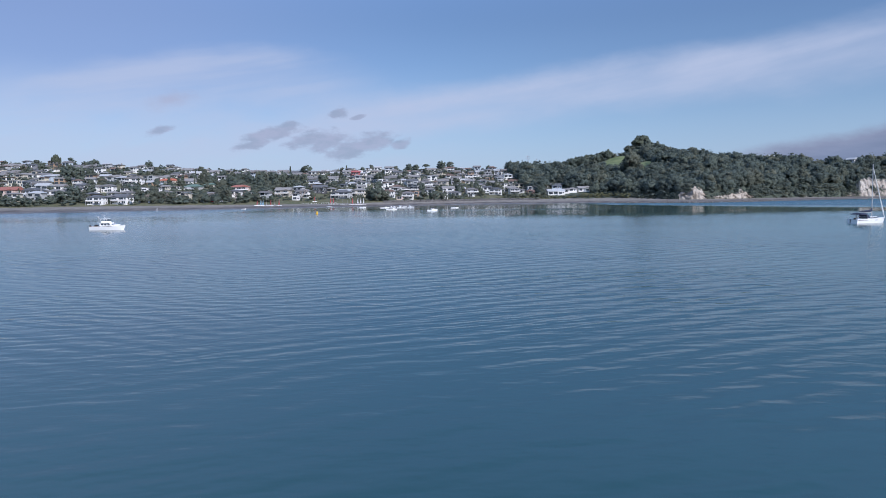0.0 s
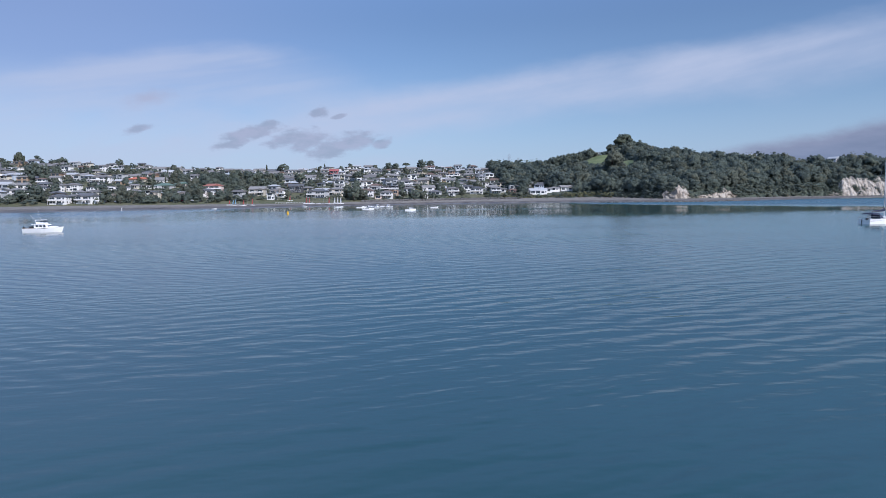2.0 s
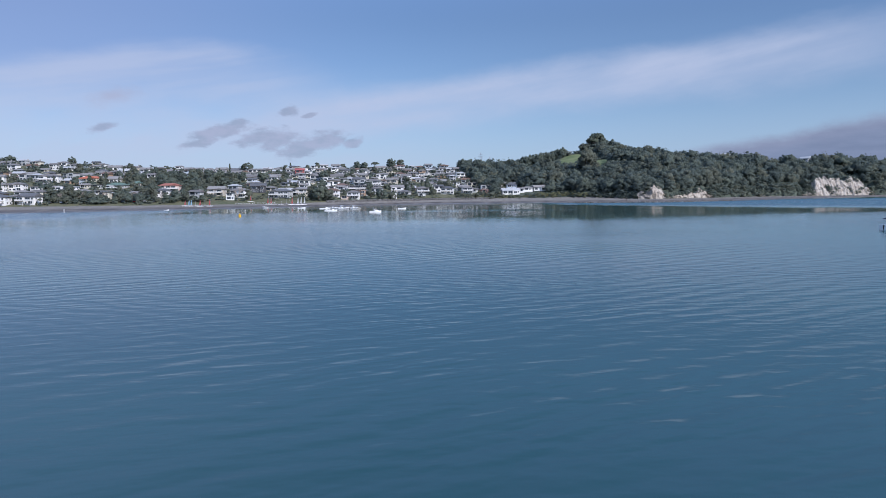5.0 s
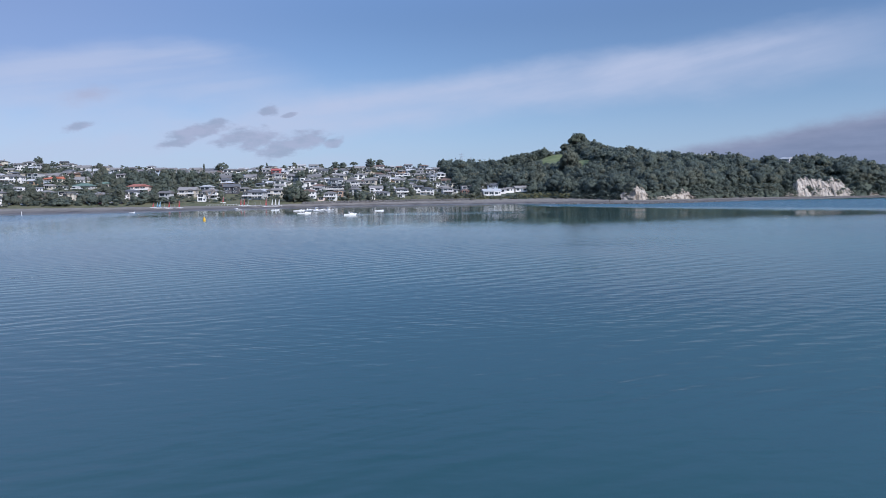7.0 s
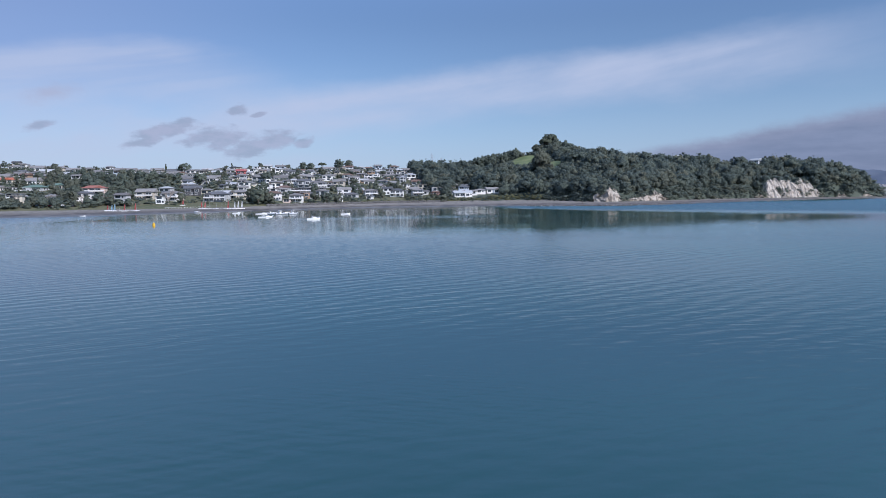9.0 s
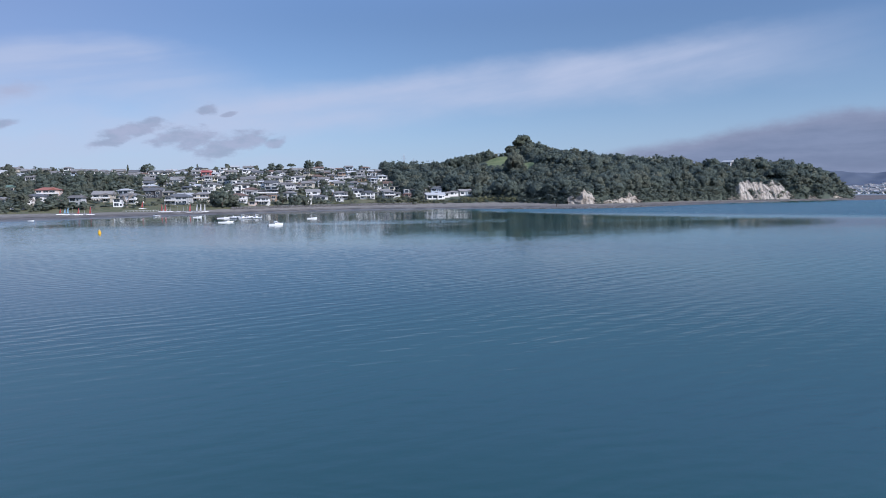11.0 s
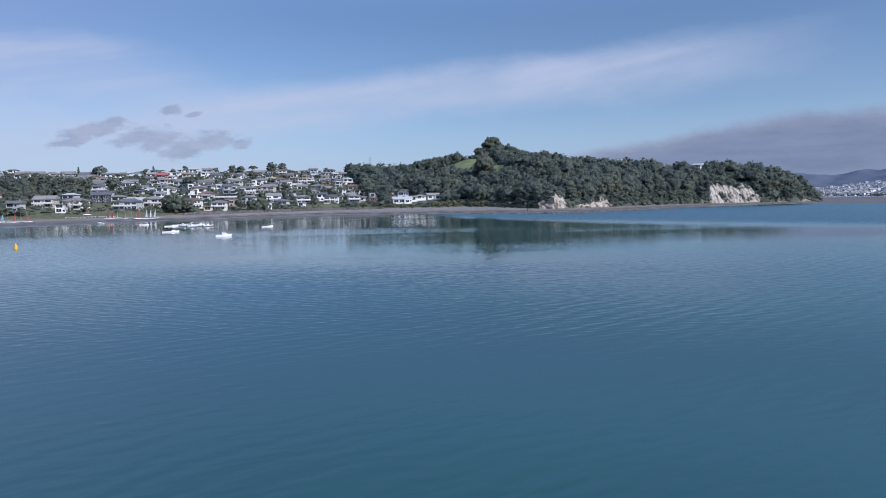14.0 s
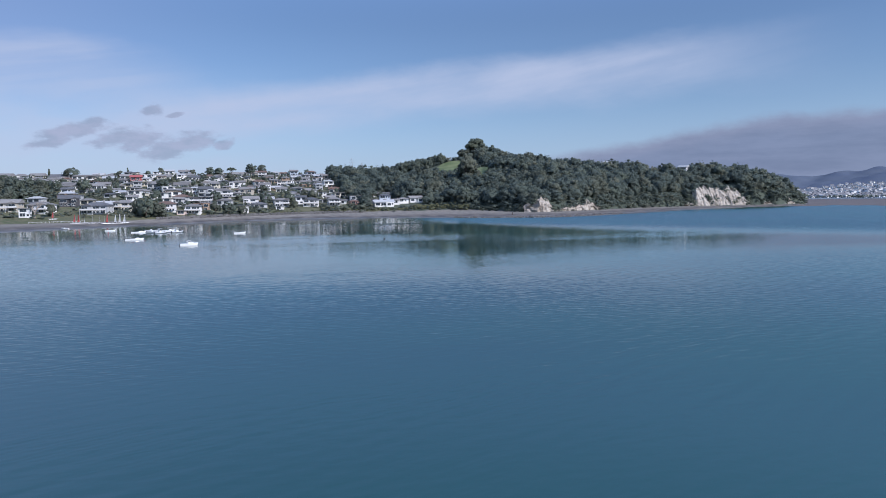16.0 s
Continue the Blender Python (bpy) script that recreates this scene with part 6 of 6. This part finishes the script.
tagged(new("causeway", bm_mesh("causeway", bm, FAR_WALL)), "long pale causeway wall along the far shore", "causeway", kind="structure")

far_rng = np.random.default_rng(31)
bm_v, bm_f, slots = [], [], []
for _ in range(1700):
    a, r = far_rng.uniform(40, 62), 1425 + 1020 * far_rng.uniform(0, 1) ** 1.1
    cx, cy = polar(a, r)
    z, w, d, h, t = float(far_z(a, r)) - 1, far_rng.uniform(2.6, 4.8), far_rng.uniform(2.4, 4), far_rng.choice((3.2, 3.4, 5.4)) + 1, far_rng.uniform(0, 3.14)
    c, s = math.cos(t), math.sin(t)
    n = len(bm_v)
    for x, y, k in ((-w, -d, 0), (w, -d, 0), (w, d, 0), (-w, d, 0), (-w, -d, h), (w, -d, h), (w, d, h), (-w, d, h)):
        bm_v.append((cx + x * c - y * s, cy + x * s + y * c, z + k))
    bm_f += [(n, n + 1, n + 5, n + 4), (n + 1, n + 2, n + 6, n + 5), (n + 2, n + 3, n + 7, n + 6), (n + 3, n, n + 4, n + 7)]
    slots += [0] * 4
    n = len(bm_v)
    for x, y, k in ((-w - 0.5, -d - 0.5, h), (w + 0.5, -d - 0.5, h), (w + 0.5, d + 0.5, h), (-w - 0.5, d + 0.5, h), (-w - 0.5, 0, h + 1.9), (w + 0.5, 0, h + 1.9)):
        bm_v.append((cx + x * c - y * s, cy + x * s + y * c, z + k))
    bm_f += [(n, n + 1, n + 5, n + 4), (n + 2, n + 3, n + 4, n + 5), (n + 1, n + 2, n + 5), (n + 3, n, n + 4)]
    slots += [1] * 4
town_mesh = mesh_of("distant_town", bm_v, bm_f, FAR_WALL)
town_mesh.materials.append(FAR_ROOF)
town_mesh.polygons.foreach_set("material_index", slots)
tagged(new("distant_town", town_mesh), "crowd of pale distant houses across the bay", "houses", kind="stuff")
items = []
FOREST += [crown(forest_rng, "round", 1, 6, 60) for _ in range(3)]
for i in range(760):
    a = far_rng.uniform(39, 64)
    r = 1372 + 45 * far_rng.uniform(0, 1) if i < 330 else 1400 + 950 * far_rng.uniform(0, 1)
    cx, cy = polar(a, r)
    tall = far_rng.uniform(4, 7.5)
    items.append((cx, cy, float(far_z(a, r)) - 0.5, tall, tall * far_rng.uniform(1.0, 1.9), len(FOREST) - 1 - i % 3, far_rng.uniform(0, 6)))
join_plants("distant_trees", "dark distant trees among the far houses", items, LEAF, "trees")


# ---- power pylons on the ridge ----
def pylon(x, y, tall):
    ob = thing("power_pylon", pose(x, y, float(ground_z(x, y))), "grey steel lattice power pylon on the ridge", "pylon", "pylons")
    bm = bmesh.new()
    for sx, sy in ((-1, -1), (1, -1), (1, 1), (-1, 1)):
        tube(bm, (sx * 2.2, sy * 2.2, -0.5), (sx * 0.35, sy * 0.35, tall), 0.14, 0.1, 4)
    for k in range(5):
        a, b = 2.2 - 1.85 * k / 5, 2.2 - 1.85 * (k + 1) / 5
        for sx, sy, tx, ty in ((-1, -1, 1, -1), (1, -1, 1, 1), (1, 1, -1, 1), (-1, 1, -1, -1)):
            tube(bm, (sx * a, sy * a, tall * k / 5), (tx * b, ty * b, tall * (k + 1) / 5), 0.07, sides=4)
    part("lattice_tower", bm, ALLOY, ob)
    for z, w in ((0.78, 3.4), (0.9, 2.6)):
        bm = bmesh.new()
        tube(bm, (-w, 0, tall * z), (w, 0, tall * z), 0.12, sides=4)
        part("cross_arm", bm, ALLOY, ob)


pylon(112, 862, 22)
pylon(126, 880, 19)

# ---- boulders, reef and fence along the beach ----
rock_rng = np.random.default_rng(8)


def boulders(name, label, spots, mat, category):
    vs, fs, n = [], [], 0
    for x, y, z, r in spots:
        v, f = ICO_SMALL
        v = v * (1 + rock_rng.uniform(-0.25, 0.25, (len(v), 1))) * np.array([r * rock_rng.uniform(0.8, 1.5), r * rock_rng.uniform(0.8, 1.3), r * rock_rng.uniform(0.45, 0.8)])
        t = rock_rng.uniform(0, 6.28)
        c, s = math.cos(t), math.sin(t)
        vs.append(np.stack([v[:, 0] * c - v[:, 1] * s + x, v[:, 0] * s + v[:, 1] * c + y, v[:, 2] + z], 1))
        fs.append(f + n)
        n += len(v)
    tagged(new(name, mesh_of(name, np.concatenate(vs), np.concatenate(fs), mat)), label, category, kind="stuff")


spots = []
for x in np.arange(-50, 92, 0.75):
    yb_ = float(back_of(x))
    for row in range(3):
        spots.append((x + rock_rng.uniform(-0.5, 0.5), yb_ - 2.2 + row * 1.1 + rock_rng.uniform(-0.3, 0.3), float(ground_z(x, yb_ - 1)) - 0.1 + row * 0.6, rock_rng.uniform(0.5, 0.95)))
boulders("stone_seawall", "rough grey boulder seawall below the gardens", spots, STONE, "seawall")
spots = []
for _ in range(260):
    # ledges lie in loose groups near the water's edge, densest below the first cliff
    c = rock_rng.choice((150, 163, 172, 184, 195, 203, 212, 226, 243, 262))
    x = c + rock_rng.normal() * 4.0
    w = float(np.interp(x, SHORE_X, WATERLINE))
    y = w + rock_rng.uniform(-3, 9) + (c % 7) * 1.5
    spots.append((x, y, max(0.02, float(ground_z(x, y))), rock_rng.uniform(0.35, 1.25)))
for _ in range(120):
    x = rock_rng.uniform(205, 570)
    b = float(back_of(x))
    y = b - rock_rng.uniform(1.5, 6)
    spots.append((x, y, max(0.05, float(ground_z(x, y))), rock_rng.uniform(0.3, 0.9)))
boulders("shore_rocks", "dark weedy rocks scattered over the low-tide reef", spots, ROCK, "rocks")

# a low white rail between the lawn and the sand
fence = thing("beach_fence", pose(0, 0, 0), "low white post-and-rail fence along the beach lawn", "fence")
last = None
for i in range(15):
    x = -116 + 2.0 * i
    y = float(back_of(x)) + 1.5
    z = float(ground_z(x, y))
    bm = bmesh.new()
    box(bm, x - 0.09, y - 0.09, z - 0.3, x + 0.09, y + 0.09, z + 0.85)
    part("post", bm, FRAME, fence)
    if last:
        bm = bmesh.new()
        tube(bm, (last[0], last[1], last[2] + 0.7), (x, y, z + 0.7), 0.06, sides=4)
        part("rail", bm, FRAME, fence)
    last = (x, y, z)

# ---- parked cars on the reserve ----
PAINT = {"white": material("white_car_paint", (0.72, 0.72, 0.72), 0.25), "silver": material("silver_car_paint", (0.42, 0.43, 0.44), 0.3, metal=0.6),
         "dark grey": material("dark_grey_car_paint", (0.05, 0.052, 0.056), 0.25), "blue": material("blue_car_paint", (0.04, 0.08, 0.2), 0.25), "red": material("red_car_paint", (0.35, 0.03, 0.03), 0.25)}


def car(x, y, turn, colour):
    ob = thing("car", pose(x, y, float(ground_z(x, y)) + 0.05, 0, 0, turn), f"{colour} hatchback car parked on the beach reserve", "car", "cars on the reserve")
    bm = bmesh.new()
    wedge(bm, -2.1, 2.1, 0.85, 0.82, 0.3, 0.85, 0.12, 0.08, 0.06)
    body = part("body", bm, PAINT[colour], ob)
    bm = bmesh.new()
    wedge(bm, -1.9, 1.05, 0.78, 0.76, 0.86, 1.36, 0.75, 0.45, 0.14)
    part("windows", bm, GLASS, body)
    bm = bmesh.new()
    wedge(bm, -1.4, 0.3, 0.66, 0.64, 1.362, 1.44, 0.1, 0.1, 0.05)
    part("roof", bm, PAINT[colour], body)
    for wx in (-1.3, 1.3):
        for s in (-1, 1):
            bm = bmesh.new()
            tube(bm, (wx, s * 0.68, 0.27), (wx, s * 0.86, 0.27), 0.31, sides=12)
            part("wheel", bm, RUBBER, ob)


car_random = random.Random(6)
for i in range(13):
    x = -240 + i * 6.1 + car_random.uniform(-1, 1)
    car(x, float(back_of(x)) + 19 + car_random.uniform(-1, 1), 90 + car_random.uniform(-8, 8), car_random.choice(tuple(PAINT)))
